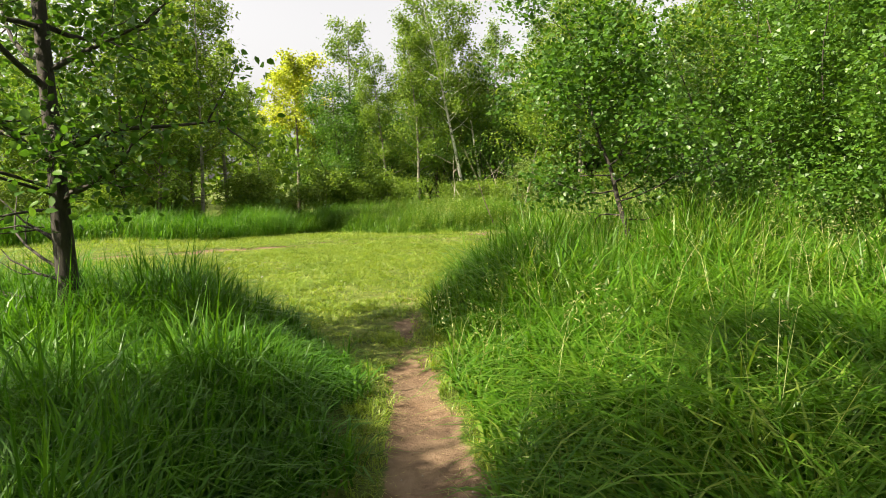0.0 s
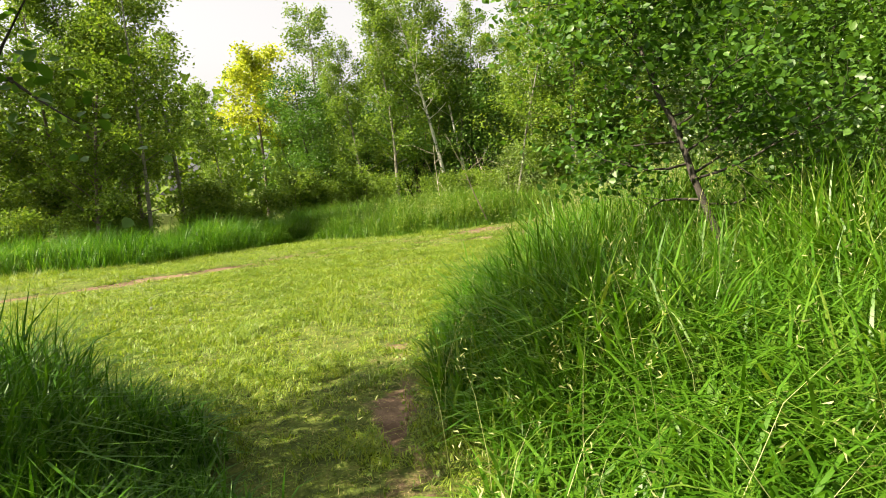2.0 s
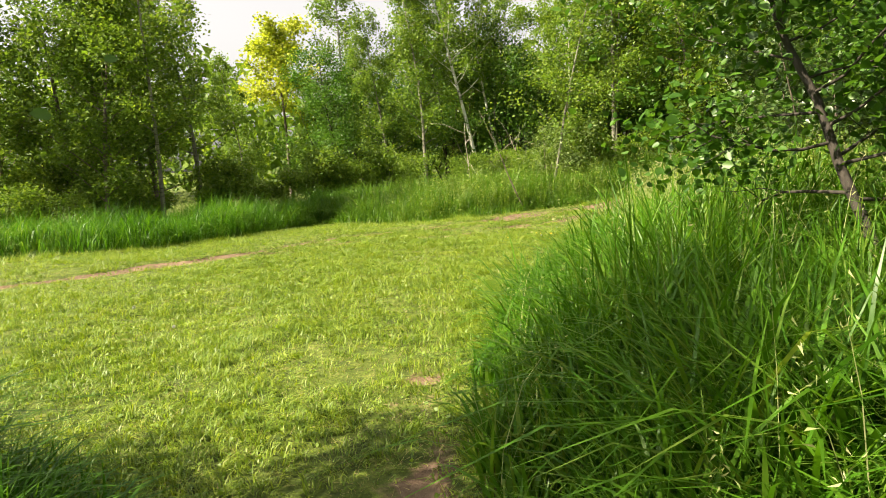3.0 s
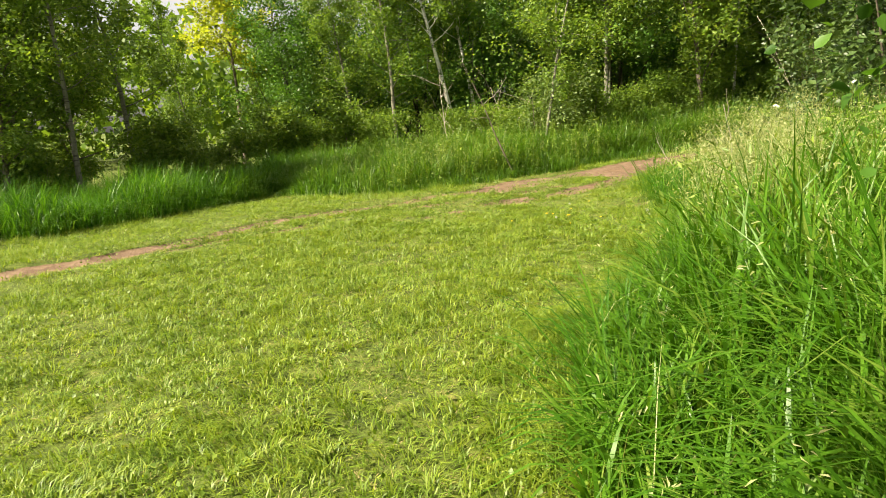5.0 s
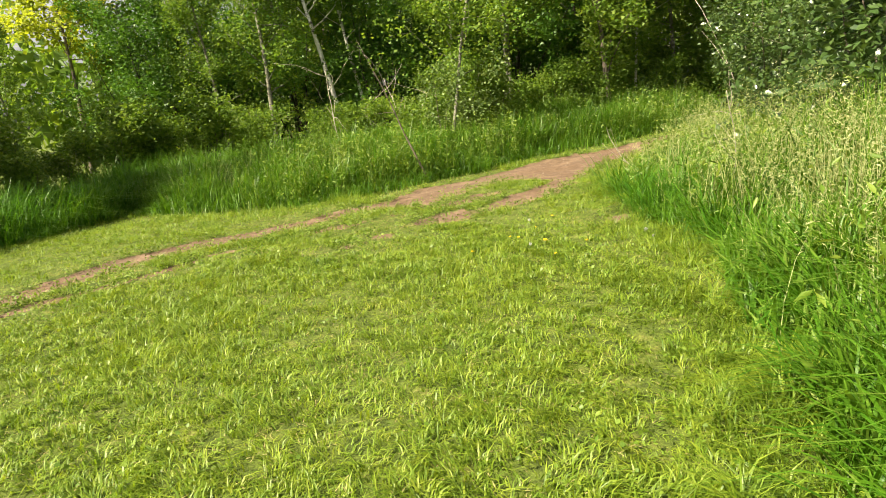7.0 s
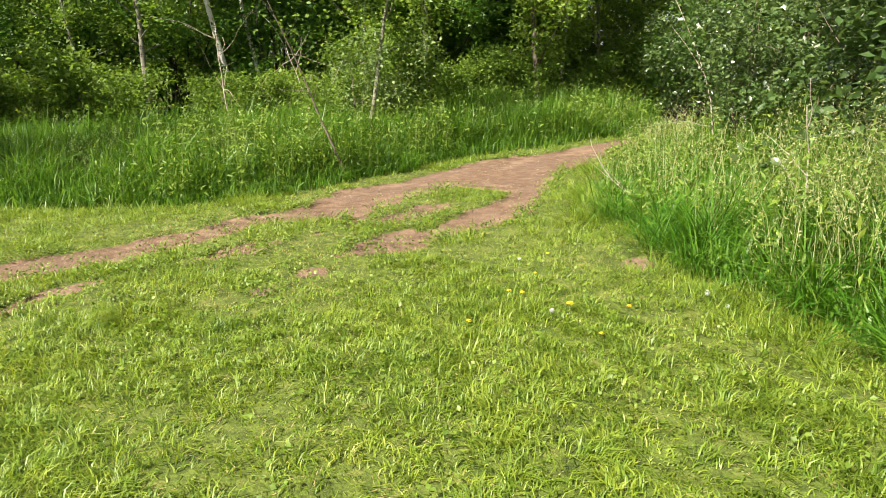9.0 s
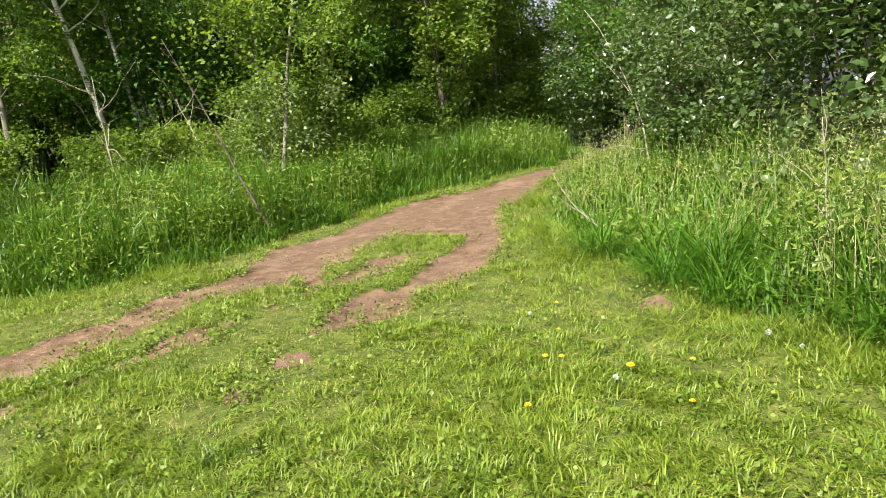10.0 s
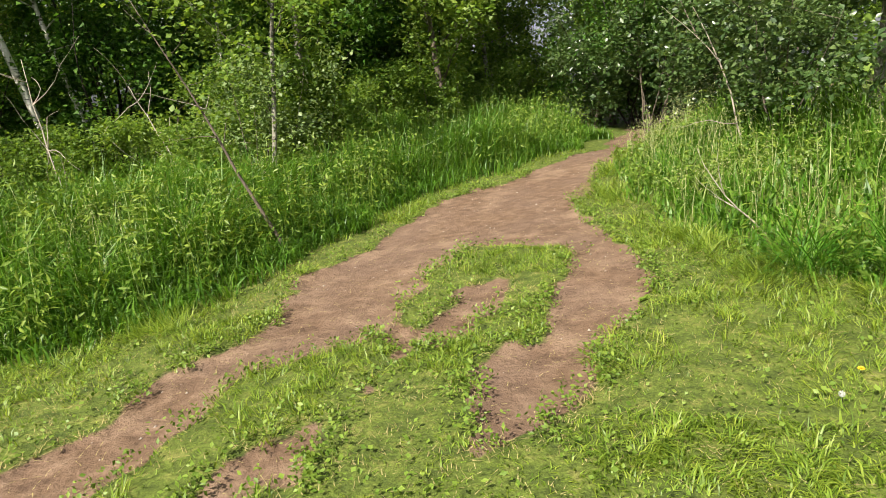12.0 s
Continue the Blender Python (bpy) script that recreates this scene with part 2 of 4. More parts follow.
side_lo = line((0.5, 14.85), (0.53, 14.7), (0.9, 14.75), (1.4, 14.9), (2.1, 15.25), (2.5, 15.45), (2.95, 16.05))
foot_x = line((-6, -0.05), (2.7, -0.04), (3.8, -0.14), (5, -0.27), (6.5, -0.36), (9, -0.5))
foot_w = line((-6, 0.22), (2.7, 0.19), (3.8, 0.13), (4.6, 0.07), (5.4, 0.0), (6.4, -0.05), (7.2, -0.15), (9, -0.3))
thin_y = line((-3.2, 13.2), (-1.76, 14.4), (-1.5, 14.75), (-0.8, 15.1), (-0.3, 15.35), (0.5, 15.5))


def track_depth(x, y):
    """Metres inside the trodden tracks; negative outside."""
    x, y = np.asarray(x, float), np.asarray(y, float)
    main = np.minimum(rut_up(x) - y, y - rut_lo(x)) * 0.8
    main = main + 0.05 + 0.11 * smooth(-x, -0.3, 1.0) - 0.07 * smooth(-x, 4.0, 6.0)
    side = np.where((x > 0.4) & (x < 3.0), np.minimum(side_up(x) - y, y - side_lo(x)) * 0.85, -1)
    foot = foot_w(y) - np.abs(x - foot_x(y))
    thin = np.where((x > -3.2) & (x < 0.5), 0.11 - np.abs(y - thin_y(x)) * 0.85, -1)
    spots = np.full(x.shape, -1.0)
    for px, py, r in ((2.22, 13.6, 0.11), (0.1, 14.45, 0.1), (-0.3, 14.2, 0.05), (0.95, 16.0, 0.08), (1.6, 16.3, 0.1), (-1.1, 14.3, 0.05), (-0.38, 7.2, 0.08), (-3.3, 19.4, 0.2), (1.75, 16.22, 0.14), (1.45, 16.05, 0.14), (1.1, 15.88, 0.14), (0.8, 15.8, 0.09), (0.4, 15.55, 0.14), (0.1, 15.38, 0.09), (-0.2, 15.15, 0.09)):
        spots = np.maximum(spots, r - np.hypot(x - px, y - py))
    return np.maximum.reduce([main, side, foot, thin, spots])


def bare(x, y):
    """How bare the soil is: 1 on the trodden tracks, 0 in the grass."""
    x, y = np.asarray(x, float), np.asarray(y, float)
    ragged = (vnoise(x, y, 0.35, 1) - 0.5) * 0.26 + (vnoise(x, y, 0.12, 2) - 0.5) * 0.16
    return smooth(track_depth(x, y) + ragged * (0.55 + 0.65 * smooth(x, -1.5, 1.0)), -0.07, 0.09)


def trodden(x, y):
    """The footpath where it runs on over the turf, rubbed thin in patches."""
    return (1 - smooth(np.abs(x - foot_x(y)), 0.14, 0.36)) * (1 - smooth(y, 6.0, 9.0)) * smooth(vnoise(x, y, 0.22, 32), 0.1, 0.5)


def worn(x, y):
    """Turf thinned by feet beside the tracks and along the footpath, in patches."""
    beside = (1 - smooth(-track_depth(x, y), 0.05, 1.1)) * smooth(vnoise(x, y, 0.45, 31), 0.2, 0.65)
    return np.maximum(beside, trodden(x, y))


def ground_z(x, y):
    x, y = np.asarray(x, float), np.asarray(y, float)
    u, v = np.clip(x, -6.5, 6.5), np.clip(y, 0, 20)
    z = -0.0928 + 0.01417 * u + 0.02856 * v + 0.00087 * u * v + 0.00441 * u * u - 0.0016 * v * v
    z = z + 0.3 * smooth(y - bank_y(x), 0.1, 3.0) * smooth(x, -6, -1) + 0.22 * smooth(x - verge_x(y), 0.2, 2.5)
    z = z + (vnoise(x, y, 1.3, 3) - 0.5) * 0.05 + (vnoise(x, y, 0.3, 4) - 0.5) * 0.018
    return z - 0.035 * bare(x, y)


def kept(n, x0, x1, y0, y1, keep):
    """Random places in a rectangle of the plan, kept where keep(x, y) exceeds a random number."""
    x, y = rng.uniform(x0, x1, n), rng.uniform(y0, y1, n)
    ok = keep(x, y) > rng.random(n)
    return x[ok], y[ok]


def walk_gap(x, y):
    """Distance in plan from the line that is walked."""
    cy = np.clip(y, 0, 13)
    return np.hypot(x - np.interp(cy, (0, 3, 6, 9, 13), (0, -0.1, -0.4, -0.8, -1.0)), y - cy)


def steps(lo, hi, fine_lo, fine_hi, step):
    mid = np.arange(fine_lo, fine_hi + step / 2, step)
    up = fine_hi + np.cumsum(step * 1.28 ** np.arange(1, 40))
    down = fine_lo - np.cumsum(step * 1.28 ** np.arange(1, 40))
    return np.concatenate([down[down > lo][::-1], mid, up[up < hi]])


def build_ground():
    xs, ys = steps(-1500, 1500, -8, 8.5, 0.12), steps(-1500, 1500, 0, 21, 0.13)
    gx, gy = np.meshgrid(xs, ys)
    w, h = len(xs), len(ys)
    verts = np.stack([gx.ravel(), gy.ravel(), ground_z(gx, gy).ravel()], 1)
    i = (np.arange(h - 1)[:, None] * w + np.arange(w - 1)).ravel()
    tris = np.concatenate([np.stack([i, i + 1, i + w + 1], 1), np.stack([i, i + w + 1, i + w], 1)])
    me = tri_mesh("ground", verts, tris, SOIL)
    me.attributes.new("bare", "FLOAT", "POINT").data.foreach_set("value", np.maximum(bare(gx, gy), 0.5 * trodden(gx, gy)).ravel().astype(np.float32))
    return tagged(new("ground", me), "grassy ground with worn brown dirt tracks", "ground", kind="structure")


build_ground()


# ---- grasses ----
def blades(x, y, height, width, bend, levels=3, heading=None, lift=-0.01):
    """Bent tapering blades standing on the ground."""
    n = len(x)
    head = rng.uniform(0, 2 * np.pi, n) if heading is None else heading + rng.normal(0, 0.9, n)
    d = np.stack([np.cos(head), np.sin(head), 0 * head], 1)
    turn = head + np.pi / 2 + rng.normal(0, 0.5, n)
    side = np.stack([np.cos(turn), np.sin(turn), 0 * turn], 1)
    base = np.stack([x, y, ground_z(x, y) + lift], 1)
    rows = []
    for k in range(levels):
        s = k / levels
        w = width * (0.75 if k == 0 else 1.0) * (1 - s ** 2.2)
        mid = base + d * (height * bend * s ** 2)[:, None] + np.array([0, 0, 1.0]) * (height * (s - 0.55 * bend * s ** 3))[:, None]
        rows += [mid - side * w[:, None] / 2, mid + side * w[:, None] / 2]
    rows.append(base + d * (height * bend)[:, None] + np.array([0, 0, 1.0]) * (height * (1 - 0.55 * bend))[:, None])
    verts = np.stack(rows, 1)
    m = verts.shape[1]
    one = []
    for k in range(levels - 1):
        q = 2 * k
        one += [(q, q + 1, q + 3), (q, q + 3, q + 2)]
    one.append((m - 3, m - 2, m - 1))
    tris = (np.arange(n)[:, None, None] * m + np.array(one)[None]).reshape(-1, 3)
    return verts.reshape(-1, 3), tris


def stuff(name, verts, tris, mat, label, category):
    return tagged(new(name, tri_mesh(name, verts, tris, mat)), label, category, kind="stuff")


def joined(*sets):
    vs, ts, k = [], [], 0
    for v, t in sets:
        vs.append(v)
        ts.append(t + k)
        k += len(v)
    return np.concatenate(vs), np.concatenate(ts)


def patchy(x, y, size=0.5, seed=5, least=0.35):
    return least + (1 - least) * smooth(vnoise(x, y, size, seed), 0.25, 0.7)


def right_verge(x, y):
    inside = x - verge_x(y) + (vnoise(x, y, 0.5, 8) - 0.5) * 0.35
    return np.where((y < bank_y(x) + 5), smooth(inside, 0, 0.15), 0)


# tall grass beside the path, on the side of the long wedge
def right_grass():
    sets, beyond = [], []
    for n, x1, near, far, wd, lv in ((185000, 4.6, 0, 3.0, 0.0155, 4), (165000, 9.5, 2.8, 10, 0.0175, 2)):
        x, y = kept(n, -0.3, x1, 1.0, 20, lambda x, y: right_verge(x, y) * (walk_gap(x, y) >= near) * (walk_gap(x, y) < far) * (walk_gap(x, y) > 0.28) * (x < wood_x(y) + 1.6) * patchy(x, y, 0.4, 5, 0.4))
        for place, side in ((sets, y < 9.5), (beyond, y >= 9.5)):
            u, v = x[side], y[side]
            inside = u - verge_x(v)
            low = 1 - smooth(v, 3.6, 6.2)
            h = (0.34 + 0.6 * smooth(inside, 0.0, 0.9)) * (0.7 + 0.55 * vnoise(u, v, 0.6, 9)) * rng.uniform(0.5, 1.2, len(u)) * (1 - 0.22 * low)
            h = h * (1 - 0.66 * smooth(v, 12.4, 14.2) * (1 - smooth(inside, 1.5, 3.4)))
            lay = 2.0 * np.pi * vnoise(u, v, 0.9, 83) - 2.2 + rng.uniform(-2.6, 2.6, len(u))
            bend = np.minimum(rng.beta(2.0, 2.5, len(u)) * 1.35 + 0.35 * low, 1.45)
            place.append(blades(u, v, h, wd * rng.uniform(0.4, 1.7, len(u)), bend, lv, lay))
    stuff("tall_grass", *joined(*beyond), BANK, "uncut yellow-green grass between the track and the bushes", "grass")
    return stuff("tall_grass", *joined(*sets), TALL, "tall uncut green meadow grass bending beside the path", "grass")


right_grass()


def left_grass():
    def keep(x, y):
        inside = left_x(y) - x + (vnoise(x, y, 0.5, 11) - 0.5) * 0.4
        return smooth(inside, 0, 0.2) * (y < 8) * patchy(x, y, 0.35, 12) * smooth(x + 1.5 * vnoise(x, y, 0.9, 14), -8.2, -5.6) * smooth(y + vnoise(x, y, 0.8, 18), 0.4, 1.5)
    x, y = kept(190000, -8.5, -0.3, 0.0, 7.6, keep)
    inside = left_x(y) - x
    h = (0.22 + 0.4 * smooth(inside, 0, 0.9)) * (0.6 + 0.8 * vnoise(x, y, 0.6, 13)) * rng.uniform(0.55, 1.3, len(x))
    lay = 2.0 * np.pi * vnoise(x, y, 0.8, 84) + rng.uniform(-2.4, 2.4, len(x))
    return stuff("tall_grass", *blades(x, y, h, 0.013 * rng.uniform(0.5, 1.7, len(x)), rng.beta(2.2, 2.3, len(x)) * 1.4, 3, lay), LUSH, "lush dark green grass in the shade of a tree", "grass")


left_grass()


def bank_grass(n, x0, x1, y0, deep, width, tall, mat, label):
    x, y = kept(n, x0, x1, y0, 25.5, lambda x, y: smooth(y - bank_y(x) + (vnoise(x, y, 0.5, 15) - 0.5) * 0.5, 0, 0.25) * (y < bank_y(x) + deep) * patchy(x, y, 0.8, 16) * smooth(x + 2 * vnoise(x, y, 1.0, 19), -11.5, -8.5))
    h = (0.3 + 0.45 * smooth(y - bank_y(x), 0, 1.2)) * (0.6 + 0.75 * vnoise(x, y, 0.8, 17)) * rng.uniform(0.6, 1.2, len(x)) * tall
    return stuff("tall_grass", *blades(x, y, h, width * rng.uniform(0.5, 1.5, len(x)), rng.beta(2.4, 2.0, len(x)) * 1.35, 2), mat, label, "grass")


bank_grass(150000, -4, 9.5, 17, 4.2, 0.016, 1.05, BANK, "tall sunlit grass on the bank beyond the track")
# darker blades on this stretch put the shade of the stand into the colour
bank_grass(140000, -12, -3.4, 10, 5.0, 0.0145, 1.15, LUSH, "tall dark green grass below the aspen stand")


def mown(x, y):
    tall = np.maximum(right_verge(x, y), (x < left_x(y)) & (y < 8))
    return (1 - smooth(bare(x, y), 0.3, 0.62)) * np.where(tall > 0.9, 0.0, 1.0) * (y < bank_y(x) + 0.2)


def lawn():
    sets = []
    for n, near, far, wd, lv in ((2700000, 0, 2.5, 0.006, 2), (2300000, 2.6, 5.2, 0.0088, 1), (850000, 5.0, 8.5, 0.014, 1), (330000, 8.2, 14, 0.02, 1)):
        x, y = kept(n, -9.5, 7.5, 1.5, 20.5, lambda x, y: mown(x, y) * (walk_gap(x, y) >= near) * (walk_gap(x, y) < far) * patchy(x, y, 0.1, 21, 0.3) * patchy(x, y, 0.5, 25, 0.7) * (1 - 0.6 * worn(x, y)))
        h = (0.02 + 0.05 * vnoise(x, y, 0.1, 26) ** 1.5 + 0.055 * vnoise(x, y, 0.45, 22) ** 2) * rng.uniform(0.6, 1.5, len(x)) * (1 - 0.4 * worn(x, y))
        rim = np.maximum(smooth(x - verge_x(y), -0.7, 0.1), smooth(y - bank_y(x), -0.6, 0.1))
        h = h * (1 + 1.6 * rim)
        sets.append(blades(x, y, h, wd * rng.uniform(0.7, 1.5, len(x)), 0.25 + rng.beta(2, 1.6, len(x)) * 1.25, lv, 4 * np.pi * vnoise(x, y, 0.16, 85)))
    x, y = kept(9000, -6, 4, 5, 19, lambda x, y: mown(x, y) * (walk_gap(x, y) < 5.5) * (1 - worn(x, y)) * patchy(x, y, 0.7, 27, 0.1))
    out = rng.normal(0, 0.028, (len(x), 20, 2))
    away = np.arctan2(out[..., 1], out[..., 0]).ravel()
    x, y = (x[:, None] + out[..., 0]).ravel(), (y[:, None] + out[..., 1]).ravel()
    sets.append(blades(x, y, rng.uniform(0.05, 0.12, len(x)), 0.0065 * rng.uniform(0.6, 1.4, len(x)), rng.uniform(0.3, 1.3, len(x)), 2, away))
    return stuff("mown_grass", *joined(*sets), LAWN, "short mown yellow-green grass of the clearing", "grass")


lawn()


def dry_turf():
    """Bleached short blades where the turf is worn."""
    x, y = kept(620000, -8, 6, 3, 19.5, lambda x, y: mown(x, y) * (0.05 + 0.75 * worn(x, y)) * (walk_gap(x, y) < 10) * patchy(x, y, 0.2, 33, 0.2))
    h = rng.uniform(0.02, 0.06, len(x))
    return stuff("dry_grass", *blades(x, y, h, 0.007 * rng.uniform(0.6, 1.3, len(x)), rng.uniform(0.4, 1.5, len(x)), 1), STRAW, "bleached dry blades in the worn turf", "grass")


dry_turf()


# ---- leaves ----
DIAMOND = (np.array([(0, 0, 0), (-0.5, 0.45, 0.08), (0, 1, 0), (0.5, 0.45, 0.08)]), np.array([(0, 2, 1), (0, 3, 2)]))
TRIANGLE = (np.array([(0, 0, 0), (-0.5, 0.7, 0.05), (0.5, 0.95, -0.05)]), np.array([(0, 2, 1)]))
OVAL = (np.array([(0, 0, 0), (-0.42, 0.25, 0.06), (-0.4, 0.62, 0.07), (0, 1, -0.03), (0.4, 0.62, 0.07), (0.42, 0.25, 0.06)]), np.array([(0, 3, 2), (0, 2, 1), (0, 4, 3), (0, 5, 4)]))


def leaves(points, size, shape=DIAMOND, slender=0.75, flat=0.55, gen=None):
    """A leaf at every point, turned at random, facing more up than down."""
    g = gen or rng
    n = len(points)
    up = g.normal(0, 1, (n, 3)) * (1 - flat) + np.array([0, 0, 1.0]) * flat
    up /= np.linalg.norm(up, axis=1)[:, None]
    along = np.cross(up, g.normal(0, 1, (n, 3)))
    along /= np.linalg.norm(along, axis=1)[:, None] + 1e-9
    across = np.cross(along, up)
    s = size * g.uniform(0.65, 1.3, n)
    t, f = shape
    v = points[:, None] + s[:, None, None] * (t[None, :, 0, None] * slender * across[:, None] + t[None, :, 1, None] * along[:, None] + t[None, :, 2, None] * up[:, None])
    tris = (np.arange(n)[:, None, None] * len(t) + f[None]).reshape(-1, 3)
    return v.reshape(-1, 3), tris


def tube(path, radii, sides):
    """A closed tapering limb along a line of points."""
    p, r = np.asarray(path, float), np.asarray(radii, float)
    t = np.gradient(p, axis=0)
    t /= np.linalg.norm(t, axis=1)[:, None] + 1e-9
    ref = np.where(np.abs(t[:, 2:3]) > 0.9, np.array([[1.0, 0, 0]]), np.array([[0, 0, 1.0]]))
    u = np.cross(t, ref)
    u /= np.linalg.norm(u, axis=1)[:, None] + 1e-9
    w = np.cross(t, u)
    ang = np.linspace(0, 2 * np.pi, sides, endpoint=False)
    ring = np.cos(ang)[None, :, None] * u[:, None] + np.sin(ang)[None, :, None] * w[:, None]
    v = (p[:, None] + r[:, None, None] * ring).reshape(-1, 3)
    i = (np.arange(len(p) - 1)[:, None] * sides + np.arange(sides)).ravel()
    j = (np.arange(len(p) - 1)[:, None] * sides + (np.arange(sides) + 1) % sides).ravel()
    tris = np.concatenate([np.stack([i, j, j + sides], 1), np.stack([i, j + sides, i + sides], 1)])
    last = (len(p) - 1) * sides
    cap = np.array([(last, last + k, last + k + 1) for k in range(1, sides - 1)]).reshape(-1, 3)
    return v, np.concatenate([tris, cap])


def limb(g, start, way, length, n, sag, wobble):
    """A crooked line of points from start, rising or sagging along its way."""
    way = np.asarray(way, float)
    way = way / np.linalg.norm(way)
    pts = [np.asarray(start, float)]
    for _ in range(n):
        way = way + g.normal(0, wobble, 3) + np.array([0, 0, sag])
        way = way / np.linalg.norm(way)
        pts.append(pts[-1] + way * length / n)
    return np.array(pts)


def make_tree(name, seed, height, radius, spread, first, limbs, leaf_n, leaf_size, bark, leaf, label, lean=(0, 0), shape=DIAMOND, twist=0.03, top=0.35,
              category="tree", stems=1, slender=0.78, rise=0.55, scatter=0.16, limb_bark=None, group="", own_limbs=False, low_twigs=0):
    """A tree or bush at the origin: trunk (or several stems), branches, and a crown of single leaves on the twigs."""
    g = np.random.default_rng(seed)
    thing = tagged(new(name), label, category, group)
    branch, tips = [], []
    for s in range(stems):
        out = np.array([lean[0], lean[1], 0]) / height + (g.normal(0, 0.28, 3) * (1, 1, 0) if stems > 1 else 0)
        h = height * (1 if stems == 1 else g.uniform(0.65, 1.0))
        r0 = radius * (1 if stems == 1 else g.uniform(0.6, 1))
        foot = np.array([0, 0, -0.15]) + (g.normal(0, 0.12, 3) * (1, 1, 0) if stems > 1 else 0)
        path = limb(g, foot, np.array([0, 0, 1.0]) + out, h + 0.15, 10, 0.0 if stems == 1 else 0.05, twist)
        taper = radius and r0 * np.concatenate([[1.3], (1 - np.linspace(0.1, 1, 10) * 0.9)])
        part("trunk" if stems == 1 else "stem", tri_mesh("trunk", *tube(path, taper, 8 if stems == 1 else 5), bark), thing)
        for b in range(max(3, limbs // stems)):
            u = first + (0.97 - first) * (b + g.random()) / max(3, limbs // stems)
            k = u * 10
            i = min(int(k), 9)
            start = path[i] + (path[i + 1] - path[i]) * (k - i)
            az = b * 2.4 + g.uniform(-0.6, 0.6)
            mid = (u - first) / (1 - first)
            reach = spread * (1 - (1 - top) * mid ** 1.4) * g.uniform(0.6, 1.15)
            way = np.array([math.cos(az), math.sin(az), g.normal(rise, 0.25)])
            br = limb(g, start, way, reach, 5, 0.03, 0.17)
            rb = max(0.004, r0 * (1 - u * 0.85) * 0.42)
            spray, holder = [], None
            if own_limbs:
                holder = part("limb", tri_mesh("limb", *tube(br, rb * np.linspace(1, 0.25, 6), 6), limb_bark or bark), thing)
            elif stems == 1 or b % 2:
                branch.append(tube(br[::2] if stems > 1 else br, rb * np.linspace(1, 0.25, 3 if stems > 1 else 6), 3))
            for _ in range(5):
                q = g.uniform(1.2, 4.9)
                i = int(q)
                a = br[i] + (br[min(i + 1, 5)] - br[i]) * (q - i)
                tw = limb(g, a, (br[-1] - br[0]) / reach * 0.7 + g.normal(0, 0.7, 3) + (0, 0, 0.15), reach * g.uniform(0.25, 0.5), 3, 0.0, 0.2)
                if own_limbs or len(tips) % 5 == 0:
                    (spray if own_limbs else branch).append(tube(tw, rb * 0.35 * np.linspace(1, 0.3, 4), 3))
                tips.append(tw)
            if spray:
                tagged(part("twig_spray", tri_mesh("twig_spray", *joined(*spray), limb_bark or bark), holder), kind="stuff")
            tips.append(br[2:])
    for k in range(low_twigs):      # bare dead limbs low on the trunk
        start = path[1] + (path[3] - path[1]) * (k + g.random()) / low_twigs
        az = math.pi + g.uniform(-1.3, 1.3)
        dead = limb(g, start, (math.cos(az), math.sin(az), 0.25), g.uniform(0.6, 1.3), 5, 0.04, 0.16)
        part("limb", tri_mesh("limb", *tube(dead, radius * 0.16 * np.linspace(1, 0.25, 6), 5), bark), thing)
        fork = limb(g, dead[2], dead[3] - dead[2] + g.normal(0, 0.1, 3), 0.5, 4, 0.05, 0.2)
        branch.append(tube(fork, radius * 0.08 * np.linspace(1, 0.3, 5), 3))
    per = max(1, leaf_n // len(tips))
    spots = []
    for tw in tips:
        q = g.uniform(0.15, 1.0, per) * (len(tw) - 1)
        i = np.minimum(q.astype(int), len(tw) - 2)
        spots.append(tw[i] + (tw[i + 1] - tw[i]) * (q - i)[:, None] + g.normal(0, scatter, (per, 3)))
    pts = np.concatenate(spots)
    pts = pts[pts[:, 2] > (0.7 if stems == 1 else 0.12)]
    if branch:
        tagged(part("twig_growth", tri_mesh("twig_growth", *joined(*branch), limb_bark or bark), thing), kind="stuff")
    part("crown", tri_mesh("crown", *leaves(pts, leaf_size, shape, slender, 0.58, g), leaf), thing)
    return thing


def stand(thing, x, y, turn=0.0, grow=1.0):
    thing.matrix_basis = Matrix.LocRotScale((x, y, float(ground_z(x, y)) - 0.02), Euler((0, 0, turn)), (grow,) * 3)
    return thing


def again(thing, x, y, turn, grow):
    made = copy_thing(thing, Matrix())
    return stand(made, x, y, turn, grow)


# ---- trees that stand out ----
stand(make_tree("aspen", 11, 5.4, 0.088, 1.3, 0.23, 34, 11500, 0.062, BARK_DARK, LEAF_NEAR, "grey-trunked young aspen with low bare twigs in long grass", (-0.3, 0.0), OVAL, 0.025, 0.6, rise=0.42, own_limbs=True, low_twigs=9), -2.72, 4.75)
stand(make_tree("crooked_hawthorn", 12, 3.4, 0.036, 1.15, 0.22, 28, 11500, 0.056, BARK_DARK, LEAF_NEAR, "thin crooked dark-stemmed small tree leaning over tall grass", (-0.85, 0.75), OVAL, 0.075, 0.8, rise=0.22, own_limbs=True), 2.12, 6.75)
stand(make_tree("forked_tree", 13, 5.2, 0.07, 1.9, 0.3, 22, 9000, 0.07, BARK, LEAF_NEAR, "forked brown-stemmed tree at the edge of the bushes", (-0.7, 0.2), OVAL, 0.05, 0.6, stems=2, own_limbs=True), 5.6, 8.7)
stand(make_tree("birch", 14, 9.0, 0.075, 1.9, 0.34, 24, 7000, 0.1, BIRCH, LEAF, "slender white-barked birch leaning at the wood edge", (-1.45, 0.5), DIAMOND, 0.02, 0.5, own_limbs=True), 0.95, 26.0)
